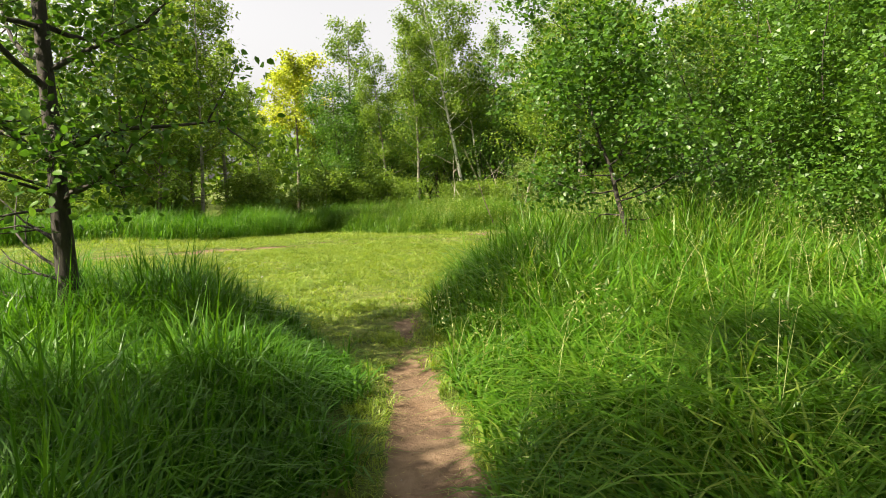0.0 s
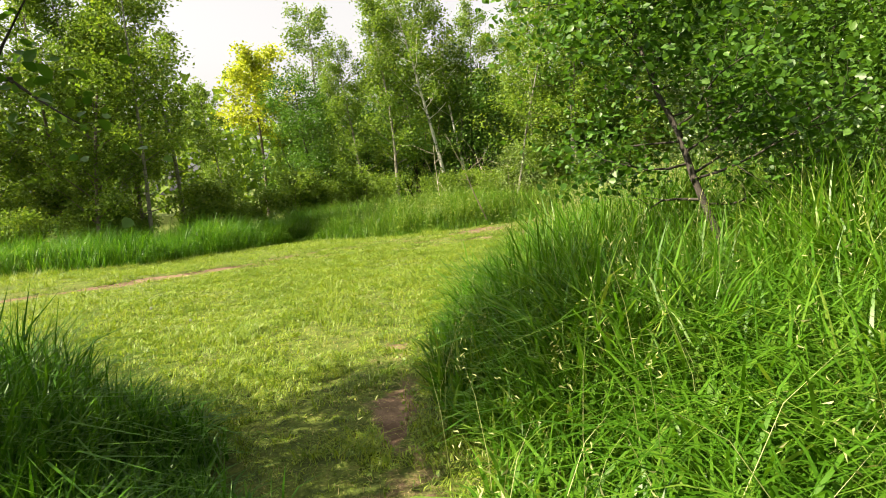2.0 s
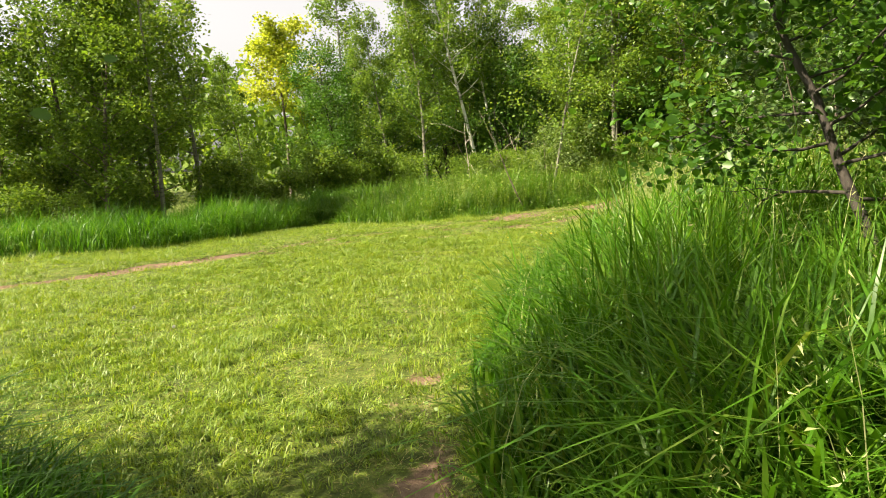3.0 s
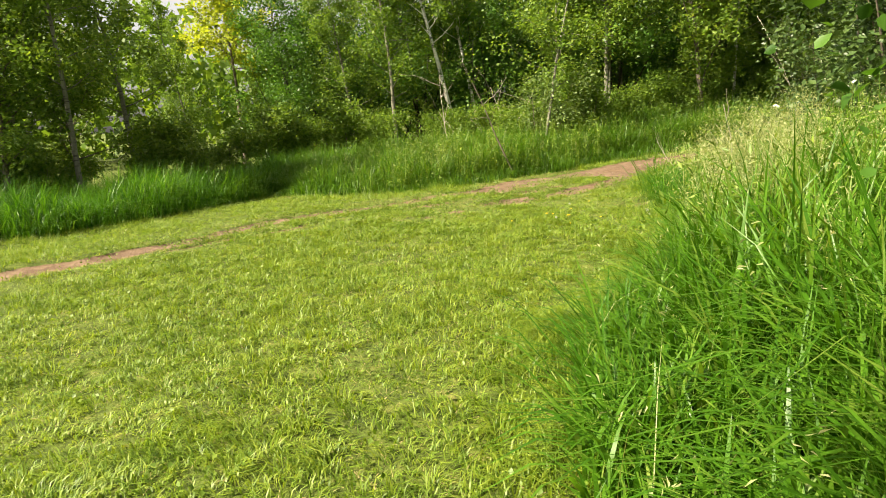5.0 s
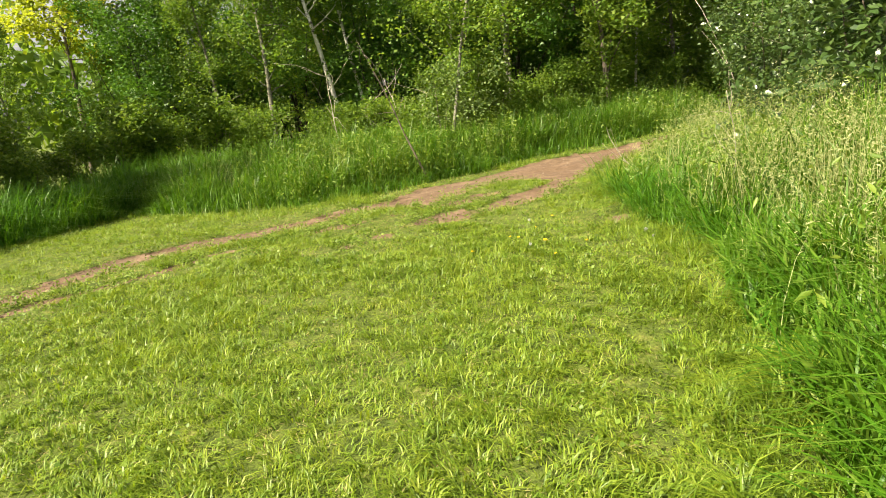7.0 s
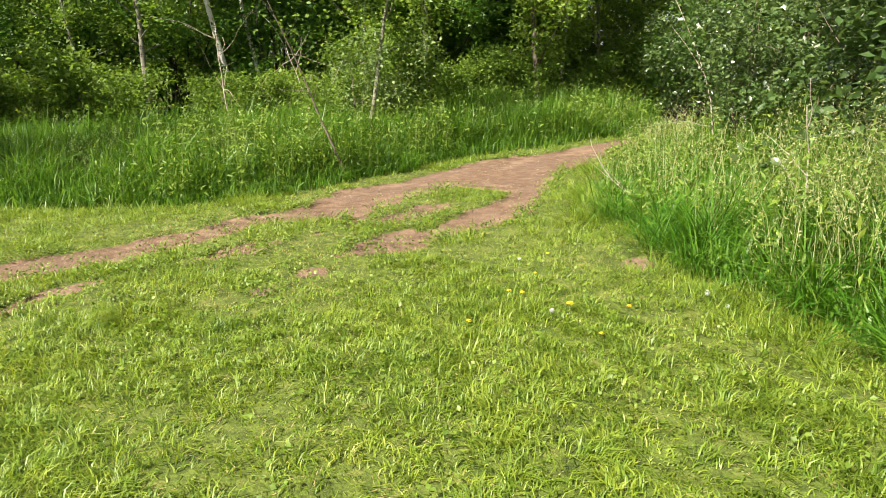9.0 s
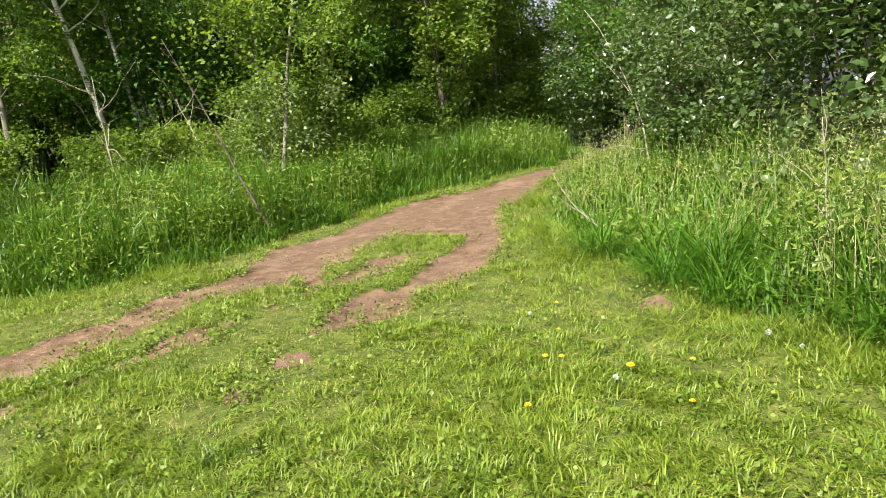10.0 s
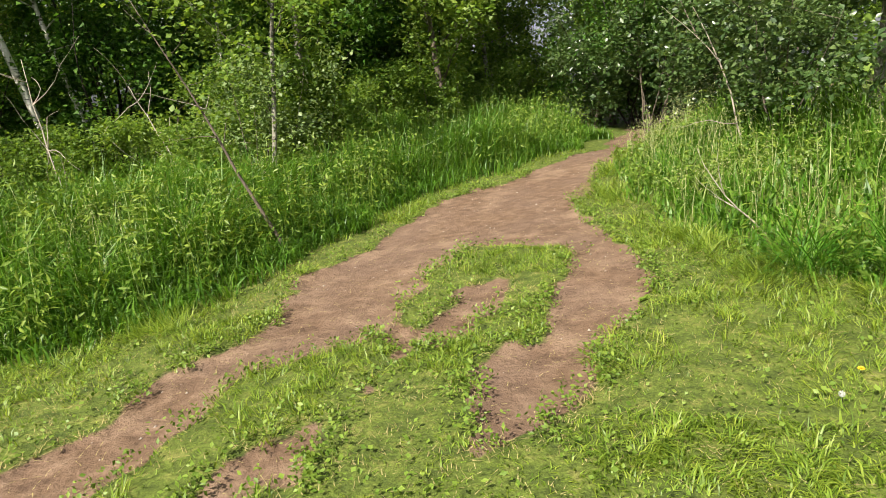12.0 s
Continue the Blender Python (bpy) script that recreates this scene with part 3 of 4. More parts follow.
stand(make_tree("birch", 15, 8.5, 0.06, 1.6, 0.34, 22, 6500, 0.095, BIRCH, LEAF, "thin pale birch behind the leaning one", (-1.1, 0.3), DIAMOND, 0.02, 0.5), 1.75, 26.9)
stand(make_tree("aspen", 16, 9.0, 0.1, 1.9, 0.4, 22, 7000, 0.1, ASPEN, LEAF, "straight grey-barked aspen at the back of the clearing", (-0.1, 0.1), DIAMOND, 0.015, 0.5), -4.35, 31.0)
stand(make_tree("aspen", 17, 7.6, 0.06, 1.5, 0.28, 22, 7500, 0.085, ASPEN, LEAF, "slender pale-stemmed aspen at the front of the stand", (0.25, 0.0), DIAMOND, 0.015, 0.5), -7.0, 19.0)
stand(make_tree("aspen", 18, 7.5, 0.04, 1.5, 0.2, 22, 6000, 0.085, ASPEN, LEAF, "thin leaning pale aspen above a shrub", (1.9, 1.2), DIAMOND, 0.02, 0.5), 2.55, 21.3)
stand(make_tree("aspen", 19, 8.5, 0.055, 1.6, 0.28, 22, 6000, 0.09, ASPEN, LEAF, "pale-stemmed aspen deep in the wood", (0.3, 0.1), DIAMOND, 0.02, 0.5), 5.3, 25.2)
stand(make_tree("willow", 20, 8.2, 0.1, 2.3, 0.5, 30, 9000, 0.15, BARK, LEAF_YELLOW, "yellow-leaved tree glowing in the sun behind the wood edge", (0, 0), DIAMOND, 0.03, 0.5), -6.75, 30.8, 0, 0.86)
stand(make_tree("pale_shrub", 21, 1.9, 0.02, 0.7, 0.3, 14, 2600, 0.06, BARK, LEAF_PALE, "small pale green shrub at the wood edge", (0, 0), DIAMOND, 0.05, 0.8, "shrub", 4), 2.6, 21.6)
stand(make_tree("sapling", 22, 2.6, 0.022, 0.5, 0.45, 8, 120, 0.06, BARK, LEAF, "thin nearly bare sapling leaning in the tall grass", (-0.85, 0.2), DIAMOND, 0.03, 0.6), 1.6, 18.75)

# ---- the wood: a few kinds of tree and bush, repeated ----
WOODS = "trees of the wood"
KINDS = [
    make_tree("aspen", 31, 8.6, 0.08, 1.9, 0.2, 26, 11000, 0.105, ASPEN, LEAF, "grey-green barked aspen in the wood", (0.3, 0.2), TRIANGLE, group=WOODS),
    make_tree("aspen", 32, 9.6, 0.09, 2.0, 0.25, 26, 11000, 0.105, ASPEN, LEAF, "tall thin aspen with a loose crown", (-0.5, 0.1), TRIANGLE, group=WOODS),
    make_tree("poplar", 33, 7.2, 0.075, 2.1, 0.12, 28, 12000, 0.105, BARK, LEAF, "bushy poplar leafed almost to the ground", (0.1, -0.3), TRIANGLE, group=WOODS),
    make_tree("birch", 34, 8.2, 0.055, 1.8, 0.26, 24, 12000, 0.095, BIRCH, LEAF, "pale-trunked slim birch among the aspens", (0.6, 0.0), TRIANGLE, group=WOODS),
]
BUSHES = [
    make_tree("dogwood", 41, 2.6, 0.022, 1.15, 0.15, 24, 5000, 0.092, BARK, LEAF_BUSH, "dense dogwood bush with grey-green leaves", (0, 0), DIAMOND, 0.06, 0.8, "bush", 6, 0.6, 0.4, 0.13, group="bushes beside the track"),
    make_tree("dogwood", 42, 3.4, 0.026, 1.4, 0.15, 26, 6000, 0.1, BARK, LEAF_BUSH, "tall dogwood bush with pale shining leaves", (0, 0), DIAMOND, 0.06, 0.8, "bush", 6, 0.6, 0.4, 0.14, group="bushes beside the track"),
    make_tree("hazel_bush", 43, 4.4, 0.035, 1.8, 0.12, 26, 13500, 0.074, BARK_DARK, LEAF_NEAR, "large leafy bush shading the wood edge", (0, 0), TRIANGLE, 0.05, 0.8, "bush", 6, 0.8, 0.4, 0.16, group="bushes at the wood edge"),
    make_tree("undergrowth_shrub", 44, 1.7, 0.015, 0.8, 0.1, 16, 3600, 0.085, BARK, LEAF, "low leafy shrub at the foot of the trees", (0, 0), TRIANGLE, 0.06, 0.9, "shrub", 5, 0.8, 0.4, 0.12, group="shrubs at the wood edge"),
]
used = set()
wood_rng = np.random.default_rng(23)


def plant(kinds, which, x, y, grow=1.0):
    k = kinds[which]
    turn = wood_rng.uniform(0, 6.28)
    if id(k) in used:
        again(k, x, y, turn, grow)
    else:
        used.add(id(k))
        stand(k, x, y, turn, grow)


def spread_out(n, x0, x1, y0, y1, keep, gap):
    out = []
    for _ in range(n * 60):
        x, y = wood_rng.uniform(x0, x1), wood_rng.uniform(y0, y1)
        if keep(x, y) and all((x - u) ** 2 + (y - v) ** 2 > gap * gap for u, v in out):
            out.append((x, y))
            if len(out) == n:
                break
    return out


# back and left of the clearing
for x, y in spread_out(40, -17, 14, 14, 38, lambda x, y: wood_y(x) + 0.6 < y < wood_y(x) + 11 and not (abs(x + 0.2 * y) < 1.5 and y < 31) and not (abs(x + 0.14 * y) < 0.8 and y < 30) and not (-0.3 < x < 2.2 and y < 27.0) and not (-7.8 < x < -6.2 and y < 19.6), 1.4):
    low = 0.75 if -9 < x < -2 and y > 24 else 0.92
    plant(KINDS, int(wood_rng.choice(4, p=(0.34, 0.24, 0.3, 0.12))), x, y, low * wood_rng.uniform(0.82, 1.08))
for x, y in spread_out(36, -14, 13, 15, 30, lambda x, y: wood_y(x) - 0.3 < y < wood_y(x) + 3.0 and not -1.2 < x < 3.4, 0.95):
    plant(BUSHES, 3 if wood_rng.random() < 0.88 or x < -4 else 0, x, y, wood_rng.uniform(0.75, 1.25) * (0.7 if x < -4.5 else 1))
for x, y in spread_out(18, -6, 12, 24, 36, lambda x, y: wood_y(x) + 4 < y < wood_y(x) + 9 and not abs(x + 0.2 * y) < 1.5, 1.5):
    plant(BUSHES, 2, x, y, wood_rng.uniform(1.0, 1.4))
for x, y in spread_out(14, -14, -4.5, 16, 30, lambda x, y: wood_y(x) + 2.5 < y < wood_y(x) + 6 and not abs(x + 0.2 * y) < 1.2, 1.0):
    plant(BUSHES, 3, x, y, wood_rng.uniform(0.8, 1.3))
for x, y in spread_out(9, 1.9, 3.6, 21.6, 25.5, lambda x, y: True, 0.7):
    plant(BUSHES, 3, x, y, wood_rng.uniform(0.5, 0.75))
# beside the track and the long wedge of grass
for x, y in spread_out(26, 3.4, 13, -2, 21, lambda x, y: wood_x(y) + 0.1 + 0.6 * (y > 11) < x < wood_x(y) + 2.2, 1.1):
    plant(BUSHES, int(wood_rng.choice(3, p=(0.5, 0.5, 0.0))) if y > 10 else 2, x, y, wood_rng.uniform(0.75, 1.05))
for x, y in spread_out(15, 4.5, 17, -4, 24, lambda x, y: wood_x(y) + 1.8 < x < wood_x(y) + 7, 1.5):
    plant(KINDS, int(wood_rng.choice(4, p=(0.36, 0.2, 0.34, 0.1))), x, y, wood_rng.uniform(0.7, 0.95))
# where the track bends out of sight
for x, y, k in ((10.6, 20.9, 1), (11.6, 22.0, 2), (12.4, 20.9, 2), (10.9, 22.6, 0), (13.2, 22.6, 2), (12.3, 23.6, 1)):
    plant(BUSHES, k, x, y, 1.05)
for x, y, k in ((12.0, 22.9, 2), (13.6, 21.6, 2), (14.4, 23.4, 0), (13.0, 24.6, 1), (15.2, 22.2, 2), (16.0, 24.6, 0), (15.0, 26, 1), (12.0, 26.4, 2), (13.8, 28.2, 0), (11.0, 28.6, 1)):
    plant(KINDS, k, x, y, 0.95)
# unseen trees added behind and left of the start to shade the path's first stretch
for x, y, k in ((-2.9, 1.0, 1), (-5.6, -0.8, 1), (-7.2, 0.6, 3), (-4.6, -2.6, 3), (-1.8, -1.9, 1), (-7.6, -2.2, 3), (2.2, -6.0, 2), (-4.4, -6.0, 0), (5.2, -6.5, 0)):
    plant(KINDS, k, x, y, 0.92)
for x, y in ((0.2, 24.7), (0.75, 24.3), (1.3, 24.6), (0.5, 25.3)):
    plant(BUSHES, 3, x, y, 0.72)


def far_woods():
    """The rest of the wood all round, far behind the first rows."""
    n = 60000
    ang = rng.uniform(0, 2 * np.pi, n)
    r = rng.uniform(25, 44, n)
    x, y = r * np.sin(ang), 12 + r * np.cos(ang)
    top = (4.0 + 5.0 * vnoise(x, y, 5, 51)) * np.where((np.abs(ang - 6.05) < 0.14), 0.7, 1.0)
    z = top * rng.random(n) ** 0.7
    ok = (y > wood_y(x) + 8) | (x > wood_x(y) + 7) | (y < -12) | (x < -24)
    pts = np.stack([x, y, z], 1)[ok]
    return stuff("far_woods", *leaves(pts, 0.55, TRIANGLE, 0.9, 0.3), LEAF, "dense green woodland closing off the distance", "woods")


far_woods()


# ---- weeds, seed heads, flowers and litter ----
def weeds():
    """Leafy upright weeds on the banks: stems with leaves in turn up the stem."""
    def bank(x, y):
        far = smooth(y - bank_y(x), 0.05, 0.3) * (y < bank_y(x) + 3.4) * (x > -1.5) * patchy(x, y, 1.1, 61, 0.05)
        near = right_verge(x, y) * (y > 9) * (x < wood_x(y) + 0.6) * patchy(x, y, 0.9, 62, 0.0) * 0.8
        return np.maximum(far, near)
    x, y = kept(11000, -1.5, 9, 9, 24, bank)
    n = len(x)
    h = rng.uniform(0.4, 0.95, n) * (1 - 0.6 * smooth(y, 12.6, 14.6) * (y < bank_y(x)))
    z = ground_z(x, y)
    tilt = rng.normal(0, 0.12, (n, 2))
    pts = []
    for k in range(13):
        s = (k + 1) / 13
        p = np.stack([x + tilt[:, 0] * h * s, y + tilt[:, 1] * h * s, z + h * s], 1)
        pts.append(p + rng.normal(0, 0.022, (n, 3)))
    stems = blades(x, y, h, np.full(n, 0.006), np.full(n, 0.1), 2)
    return stuff("leafy_weeds", *joined(leaves(np.concatenate(pts), 0.07, DIAMOND, 0.3, 0.5), stems), WEED, "leafy green weeds standing in the tall grass", "weeds")


weeds()


def clover():
    """Low broad leaves in the lawn, and leafy tufts thick along the edges of the bare tracks."""
    x, y = kept(300000, -5, 6, 4, 19, lambda x, y: mown(x, y) * 0.16 * smooth(vnoise(x, y, 0.3, 65), 0.4, 0.62) * (walk_gap(x, y) < 6.5))
    flat = leaves(np.stack([x, y, ground_z(x, y) + rng.uniform(0.012, 0.06, len(x))], 1), 0.023, DIAMOND, 0.8, 0.6)

    def rim(x, y):
        b = bare(x, y)
        return smooth(b, 0.02, 0.12) * (1 - smooth(b, 0.5, 0.8)) * patchy(x, y, 0.25, 66, 0.15) * (y > 12)
    x, y = kept(60000, -4, 7, 12, 20, rim)
    tall = rng.uniform(0.04, 0.11, len(x)) * (0.5 + vnoise(x, y, 0.3, 67))
    pts = []
    for k in range(9):
        s = rng.random(len(x))
        pts.append(np.stack([x, y, ground_z(x, y) + 0.01 + tall * s], 1) + rng.normal(0, 1, (len(x), 3)) * np.array([0.028, 0.028, 0.005]))
    tufts = leaves(np.concatenate(pts), 0.025, DIAMOND, 0.55, 0.5)
    return stuff("clover", *joined(flat, tufts), WEED, "low clover and plantain along the edges of the track", "weeds")


clover()


def seed_heads():
    """Pale feathery panicles over the tall grass."""
    def keep(x, y):
        inside = x - verge_x(y)
        pale = smooth(y, 8.8, 10.4) * smooth(inside, 0.1, 0.5) * (1 - smooth(inside, 1.3, 2.1)) * (1 - 0.8 * smooth(y, 12.8, 14.2)) * patchy(x, y, 0.6, 71, 0.0)
        other = 0.03 * right_verge(x, y) + 0.05 * (y > bank_y(x) + 0.6) * (y < bank_y(x) + 3)
        return np.maximum(pale, other) * (x < wood_x(y) + 0.8)
    x, y = kept(90000, -3, 8.5, 2, 23, keep)
    n = len(x)
    z = ground_z(x, y)
    h = rng.uniform(0.72, 1.08, n) * (0.72 + 0.4 * smooth(x - verge_x(y), 0, 1.0)) * (1 - 0.45 * smooth(y, 13.2, 15.2) * (1 - smooth(x - verge_x(y), 0.9, 2.8)) * (y < bank_y(x)))
    head = rng.uniform(0, 6.28, n)
    bend = rng.uniform(0.1, 0.55, n)
    tip = np.stack([x + np.cos(head) * bend * h, y + np.sin(head) * bend * h, z + h * (1 - 0.5 * bend)], 1)
    pts = []
    for k in range(14):
        s = k / 14
        wide = 0.03 * (1 - s * 0.6)
        back = np.stack([-np.cos(head) * bend * 0.35, -np.sin(head) * bend * 0.35, -np.ones(n)], 1)
        pts.append(tip + back * 0.19 * s + rng.normal(0, wide, (n, 3)) * (1, 1, 0.4))
    verts, tris = blades(x, y, h, np.full(n, 0.004), bend, 3, None)
    return stuff("seed_heads", *joined(leaves(np.concatenate(pts), 0.026, TRIANGLE, 0.22, 0.1), (verts, tris)), SEED, "pale feathery grass seed heads above the verge", "grass")


seed_heads()


def litter():
    """Dry stalks lying on the paths and in the worn turf."""
    x, y = kept(60000, -3, 6, 1.5, 19.5, lambda x, y: np.maximum(0.25 * mown(x, y), smooth(bare(x, y), 0.1, 0.4) * (1 - 0.8 * smooth(bare(x, y), 0.8, 1))) * (walk_gap(x, y) < 6))
    n = len(x)
    a = rng.uniform(0, 6.28, n)
    l, w = rng.uniform(0.02, 0.085, n), 0.0022
    c = np.stack([x, y, ground_z(x, y) + 0.012 + 0.02 * rng.random(n)], 1)
    d = np.stack([np.cos(a), np.sin(a), rng.normal(0, 0.12, n)], 1) * l[:, None] / 2
    s = np.stack([-np.sin(a), np.cos(a), 0 * a], 1) * w
    u = np.array([0, 0, 0.003])
    verts = np.stack([c - d - s, c - d + s, c + u, c + d - s, c + d + s], 1)
    tris = (np.arange(n)[:, None, None] * 5 + np.array([(0, 2, 1), (2, 3, 4)])[None]).reshape(-1, 3)
    return stuff("dry_stalks", verts.reshape(-1, 3), tris, STRAW, "dry straw-coloured stalks lying on path and turf", "straw")


litter()


def pebbles():
    x, y = kept(9000, -4, 7.5, 2, 20.5, lambda x, y: smooth(bare(x, y), 0.5, 0.9) * 0.5)
    n = len(x)
    base = np.array([(1, 0, 0), (-0.5, 0.87, 0), (-0.5, -0.87, 0), (0, 0, 0.8), (0, 0, -0.6)])
    f = np.array([(0, 1, 3), (1, 2, 3), (2, 0, 3), (1, 0, 4), (2, 1, 4), (0, 2, 4)])
    a, s = rng.uniform(0, 6.28, n), 0.004 + 0.009 * rng.random(n) ** 3
    rot = np.stack([base[:, 0] * np.cos(a)[:, None] - base[:, 1] * np.sin(a)[:, None], base[:, 0] * np.sin(a)[:, None] + base[:, 1] * np.cos(a)[:, None], np.tile(base[:, 2], (n, 1))], 2)
    rot = rot * s[:, None, None] * rng.uniform(0.7, 1.3, (n, 1, 3)) + np.stack([x, y, ground_z(x, y)], 1)[:, None]
    return stuff("pebbles", rot.reshape(-1, 3), (np.arange(n)[:, None, None] * 5 + f[None]).reshape(-1, 3), PEBBLE, "small pale stones and crumbs on the bare soil", "stones")


pebbles()


def make_dandelion(seed, puff):
    g = np.random.default_rng(seed)
    thing = tagged(new("dandelion"), "white dandelion clock in the short grass" if puff else "yellow dandelion flower in the short grass", "flower", "dandelions in the lawn")
    h = 0.12 if puff else 0.09
    stem = limb(g, (0, 0, -0.02), (0, 0, 1), h + 0.02, 4, 0, 0.08)
    part("stem", tri_mesh("stem", *tube(stem, [0.0025] * 5, 5), STEM), thing)
    top = stem[-1]
    if puff:
        d = g.normal(0, 1, (220, 3))
        d /= np.linalg.norm(d, axis=1)[:, None]
        v, t = leaves(top + d * 0.019, 0.012, DIAMOND, 0.5, 0.1, g)
        part("seed_ball", tri_mesh("seed_ball", v, t, PUFF), thing)
    else:
        sets = []
        for ring in range(4):
            m = 18 - 3 * ring
            ang = np.arange(m) * 2 * np.pi / m + ring * 0.3
            el = 0.1 + 0.35 * ring
            along = np.stack([np.cos(ang) * math.cos(el), np.sin(ang) * math.cos(el), np.full(m, math.sin(el))], 1)
            side = np.stack([-np.sin(ang), np.cos(ang), 0 * ang], 1) * 0.0028
            l = 0.024 - 0.003 * ring
            q = np.stack([top + 0 * along, top + along * l - side, top + along * (l + 0.002), top + along * l + side], 1)
            sets.append((q.reshape(-1, 3), (np.arange(m)[:, None, None] * 4 + np.array([(0, 1, 2), (0, 2, 3)])[None]).reshape(-1, 3)))
        part("flower_head", tri_mesh("flower_head", *joined(*sets), PETAL), thing)
    return thing


flower, clock = make_dandelion(81, False), make_dandelion(82, True)
for k, (x, y) in enumerate(((1.24, 12.95), (1.59, 12.85), (1.16, 13.35), (1.08, 13.4), (1.44, 13.65), (1.19, 12.57), (1.75, 14.02), (0.62, 13.0), (-1.3, 12.2))):
    stand(flower, x, y, 0, 0.85) if k == 0 else again(flower, x, y, k * 1.7, 0.5 + 0.05 * (k % 4))
for k, (x, y) in enumerate(((1.5, 13.98), (1.11, 12.93), (2.05, 12.75), (2.0, 12.55), (-2.4, 8.6), (-3.1, 9.4))):
    stand(clock, x, y, 0, 0.5) if k == 0 else again(clock, x, y, k * 1.3, 0.5 + 0.06 * (k % 3))


def dead_branches(seed, n, length, label, lift, spread=0.8, thick=0.014):
    """Bare grey branches, forked, resting in the bushes."""
    g = np.random.default_rng(seed)
    thing = tagged(new("dead_branch"), label, "branch")
    main = limb(g, (0, 0, -0.03), (0.5, 0.1, lift), length, 7, 0.0, 0.12)
    bough = part("bough", tri_mesh("bough", *tube(main, thick * np.linspace(1, 0.3, 8), 6), DEADWOOD), thing)
    for _ in range(n):
        i = int(g.integers(1, 7))
        tw = limb(g, main[i], (main[-1] - main[0]) / length + g.normal(0, spread, 3), length * g.uniform(0.25, 0.55), 5, 0.0, 0.18)
        part("twig", tri_mesh("twig", *tube(tw, thick * 0.5 * np.linspace(1, 0.25, 6), 4), DEADWOOD), bough)
    return thing


stand(dead_branches(91, 12, 2.4, "tangle of bare grey dead branches under the trees", 0.55), 1.5, 22.6, 0.2)
stand(dead_branches(92, 10, 2.2, "bleached dead boughs caught in the undergrowth", 0.7), 0.6, 23.4, 2.6)
stand(dead_branches(93, 8, 2.0, "dry dead branch lying against the bushes", 0.9), 2.0, 23.2, 1.4)
stand(dead_branches(94, 3, 0.9, "dead stick poking out of the pale grass", 0.75, 0.5, 0.007), 3.55, 15.2, 2.4)
stand(dead_branches(95, 3, 1.1, "broken brown stem standing in the verge", 1.6, 0.4, 0.007), 3.0, 12.9, 1.0)
stand(dead_branches(96, 2, 2.4, "crooked bare branch arching out of the dogwood", 1.2, 0.4, 0.011), 5.9, 16.6, 0.4)


# ---- single plants that can be told apart ----
def ring_leaves(g, n, length, width, up, droop, z0=0.0, turn=0.0):
    """Long leaves spreading from one crown, each of three folded lengths."""
    sets = []
    for k in range(n):
        az = turn + k * 2.4 + g.uniform(-0.3, 0.3)
        l, w = length * g.uniform(0.7, 1.2), width * g.uniform(0.7, 1.2)
        d, side = np.array([math.cos(az), math.sin(az), 0]), np.array([-math.sin(az), math.cos(az), 0])
        rise = up * g.uniform(0.7, 1.3)
        v = [np.array([0, 0, z0])]
        for s, f in ((0.3, 0.8), (0.65, 1.0)):
            mid = d * l * s + np.array([0, 0, z0 + l * (rise * s - droop * s * s)])
            v += [mid - side * w * f / 2 + (0, 0, 0.15 * w), mid, mid + side * w * f / 2 + (0, 0, 0.15 * w)]
        v.append(d * l + np.array([0, 0, z0 + l * (rise - droop)]))
        t = [(0, 2, 1), (0, 3, 2), (1, 2, 5), (1, 5, 4), (2, 3, 6), (2, 6, 5), (4, 5, 7), (5, 6, 7)]
        sets.append((np.array(v), np.array(t)))
    return sets


def make_rosette(seed):
    g = np.random.default_rng(seed)
    thing = tagged(new("plantain"), "low plantain rosette pressed into the turf", "plant", "plantains in the turf")
    for v, t in ring_leaves(g, 8, 0.085, 0.035, 0.35, 0.25, 0.01):
        part("leaf", tri_mesh("leaf", v, t, WEED), thing)
    return thing


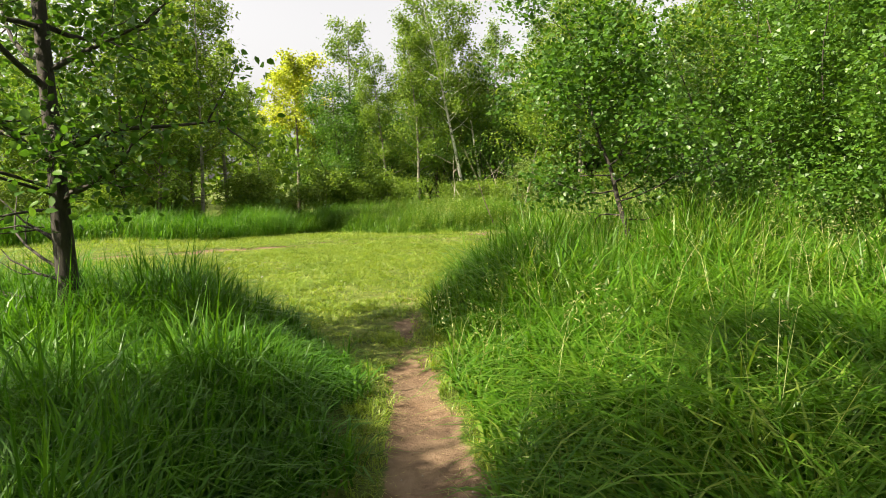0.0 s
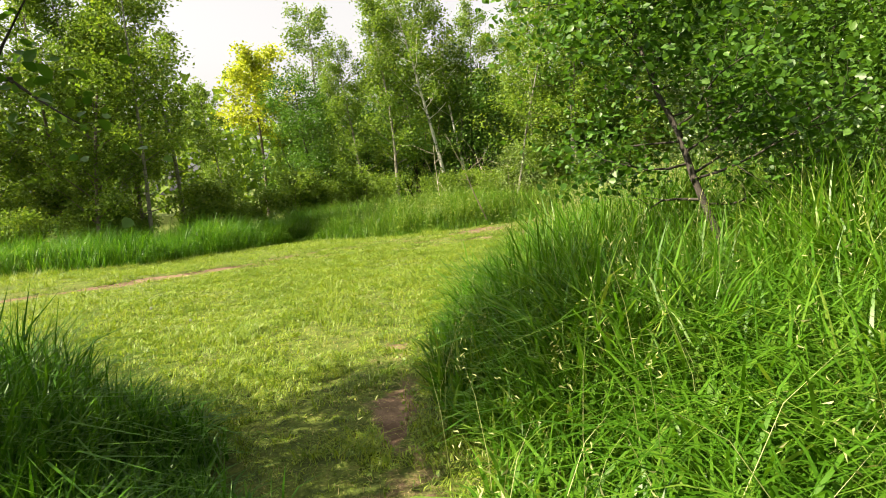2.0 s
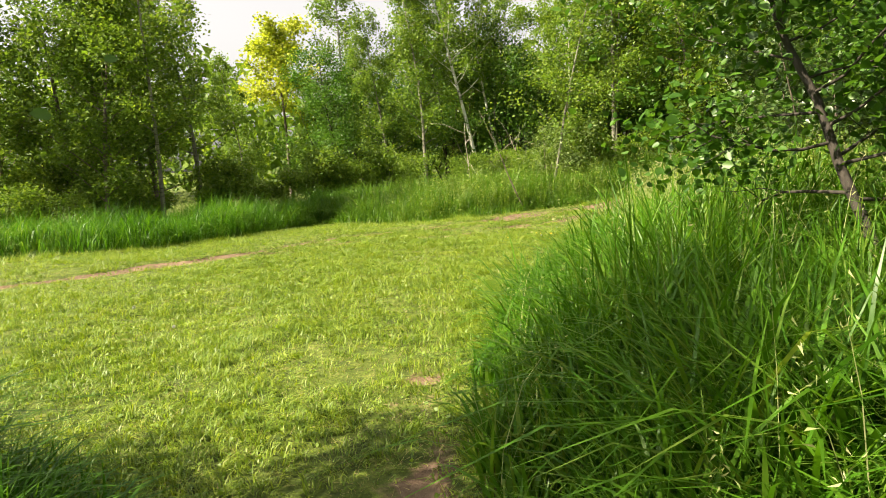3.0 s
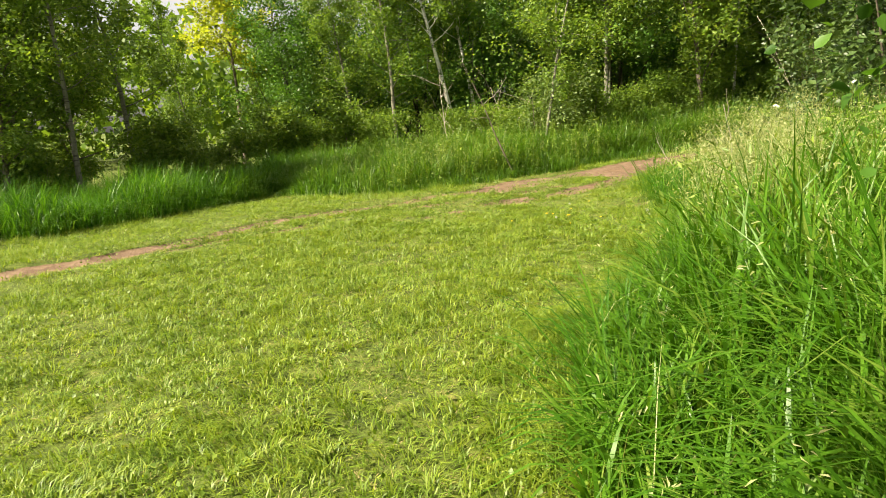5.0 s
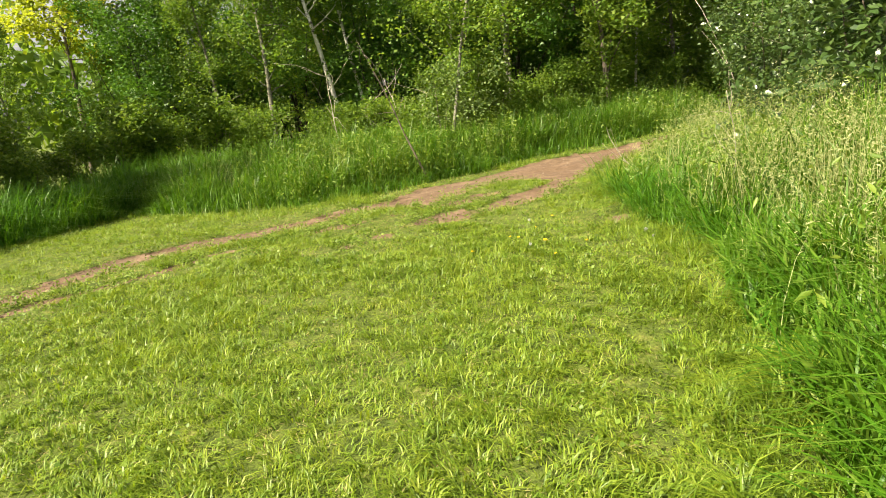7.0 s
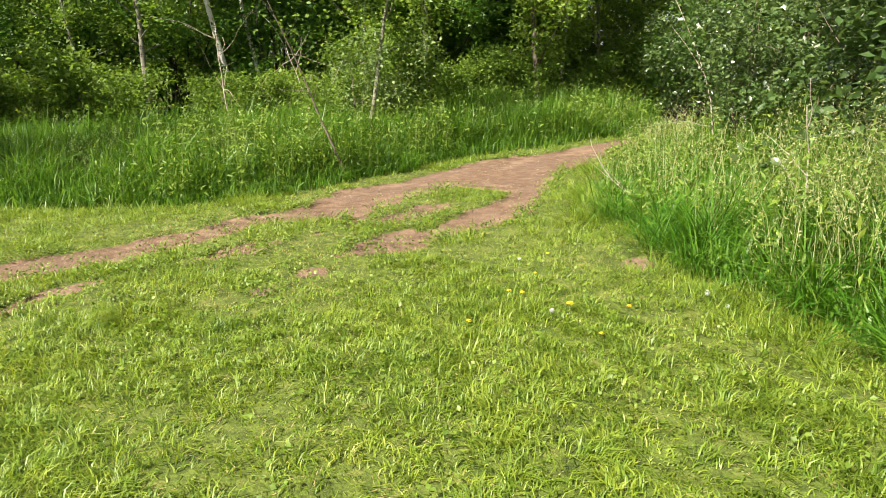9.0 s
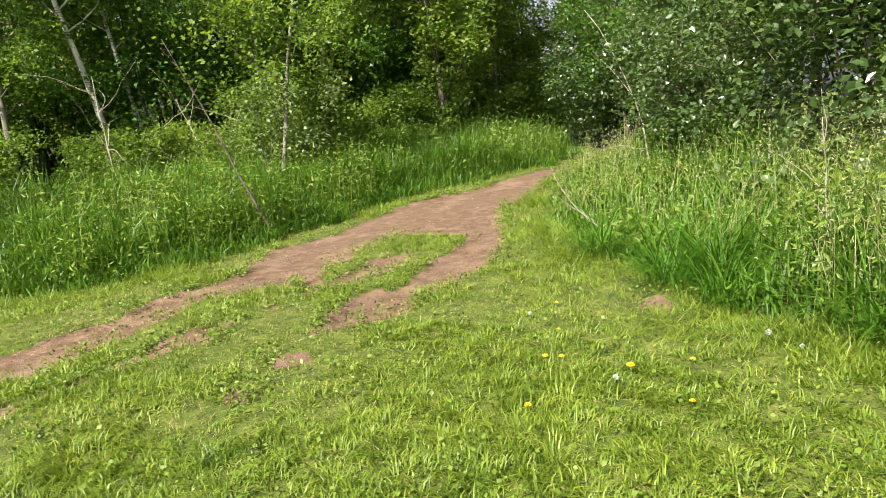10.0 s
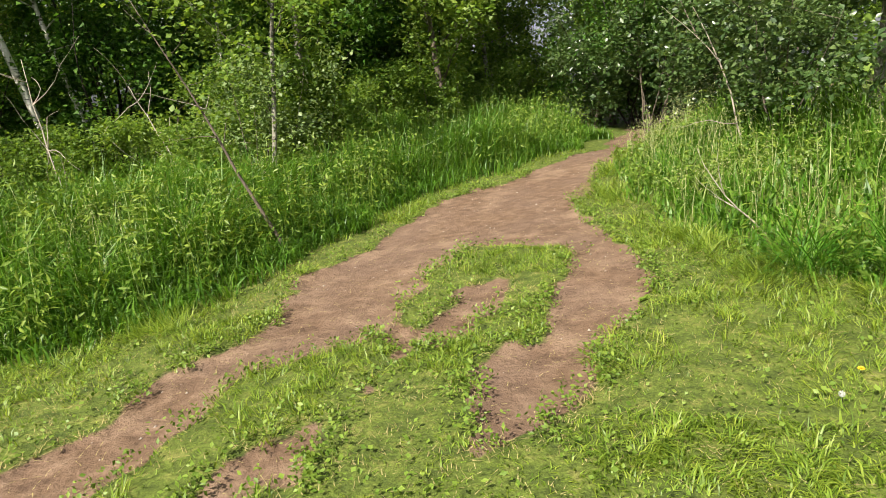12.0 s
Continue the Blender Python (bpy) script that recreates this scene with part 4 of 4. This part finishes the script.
def make_tussock(seed, label):
    """A clump of long arching blades from one root."""
    g = np.random.default_rng(seed)
    thing = tagged(new("grass_tussock"), label, "grass clump", "tussocks at the verge")
    for name, n, length, up, droop in (("blade_clump", 60, 0.62, 1.35, 0.85), ("blade_fan", 60, 0.5, 1.7, 0.8), ("blade_skirt", 40, 0.36, 1.1, 0.7)):
        moved = [(v + np.array([*g.normal(0, 0.09, 2), -0.01]), t) for v, t in ring_leaves(g, n, length, 0.0125, up, droop)]
        tagged(part(name, tri_mesh(name, *joined(*moved), LUSH), thing), kind="stuff")
    return thing


def make_nettle(seed):
    """An upright leafy weed with pairs of toothless pointed leaves."""
    g = np.random.default_rng(seed)
    thing = tagged(new("tall_weed"), "upright leafy green weed standing on the bank", "plant", "tall weeds on the banks")
    stem = limb(g, (0, 0, -0.02), (g.normal(0, 0.06), g.normal(0, 0.06), 1), 0.85, 8, 0, 0.04)
    part("stem", tri_mesh("stem", *tube(stem, 0.005 * np.linspace(1, 0.4, 9), 5), STEM), thing)
    sets = []
    for k in range(1, 9):
        for v, t in ring_leaves(g, 4, 0.13 - 0.007 * k, 0.045 - 0.002 * k, 0.35, 0.45, 0, k * 1.57):
            sets.append((v + stem[k], t))
    tagged(part("foliage", tri_mesh("foliage", *joined(*sets), WEED), thing), kind="stuff")
    return thing


def repeat(kind, places, low, high):
    for k, (x, y) in enumerate(places):
        grow = rng.uniform(low, high)
        stand(kind, x, y, 0.0, grow) if k == 0 else again(kind, x, y, rng.uniform(0, 6.28), grow)


repeat(make_rosette(101), spread_out(34, -2.5, 2.2, 7.5, 16, lambda x, y: float(mown(x, y)) > 0.6, 0.25), 0.6, 1.1)
repeat(make_tussock(102, "dark lush tussock of arching grass"), [(2.55, 13.75), (2.75, 13.5), (3.1, 14.3), (2.9, 14.7)], 0.6, 0.8)
repeat(make_tussock(106, "thick green tussock beside a bare patch"), [(2.8, 14.0), (3.0, 13.7), (2.45, 13.25), (3.3, 13.4)], 0.5, 0.8)
repeat(make_tussock(103, "bright green grass tussock at the edge of the lawn"), spread_out(8, -0.2, 3.5, 8, 13, lambda x, y: 0.1 < x - float(verge_x(y)) < 0.5, 0.6), 0.6, 0.95)
repeat(make_nettle(104), spread_out(34, -1.0, 6.5, 17.5, 22, lambda x, y: 0.3 < y - float(bank_y(x)) < 2.2, 0.3), 0.75, 1.15)
repeat(make_nettle(105), spread_out(18, 1.5, 6.5, 10, 18, lambda x, y: 0.5 < x - float(verge_x(y)) < 2.2 and y > 11.5, 0.35), 0.6, 1.0)
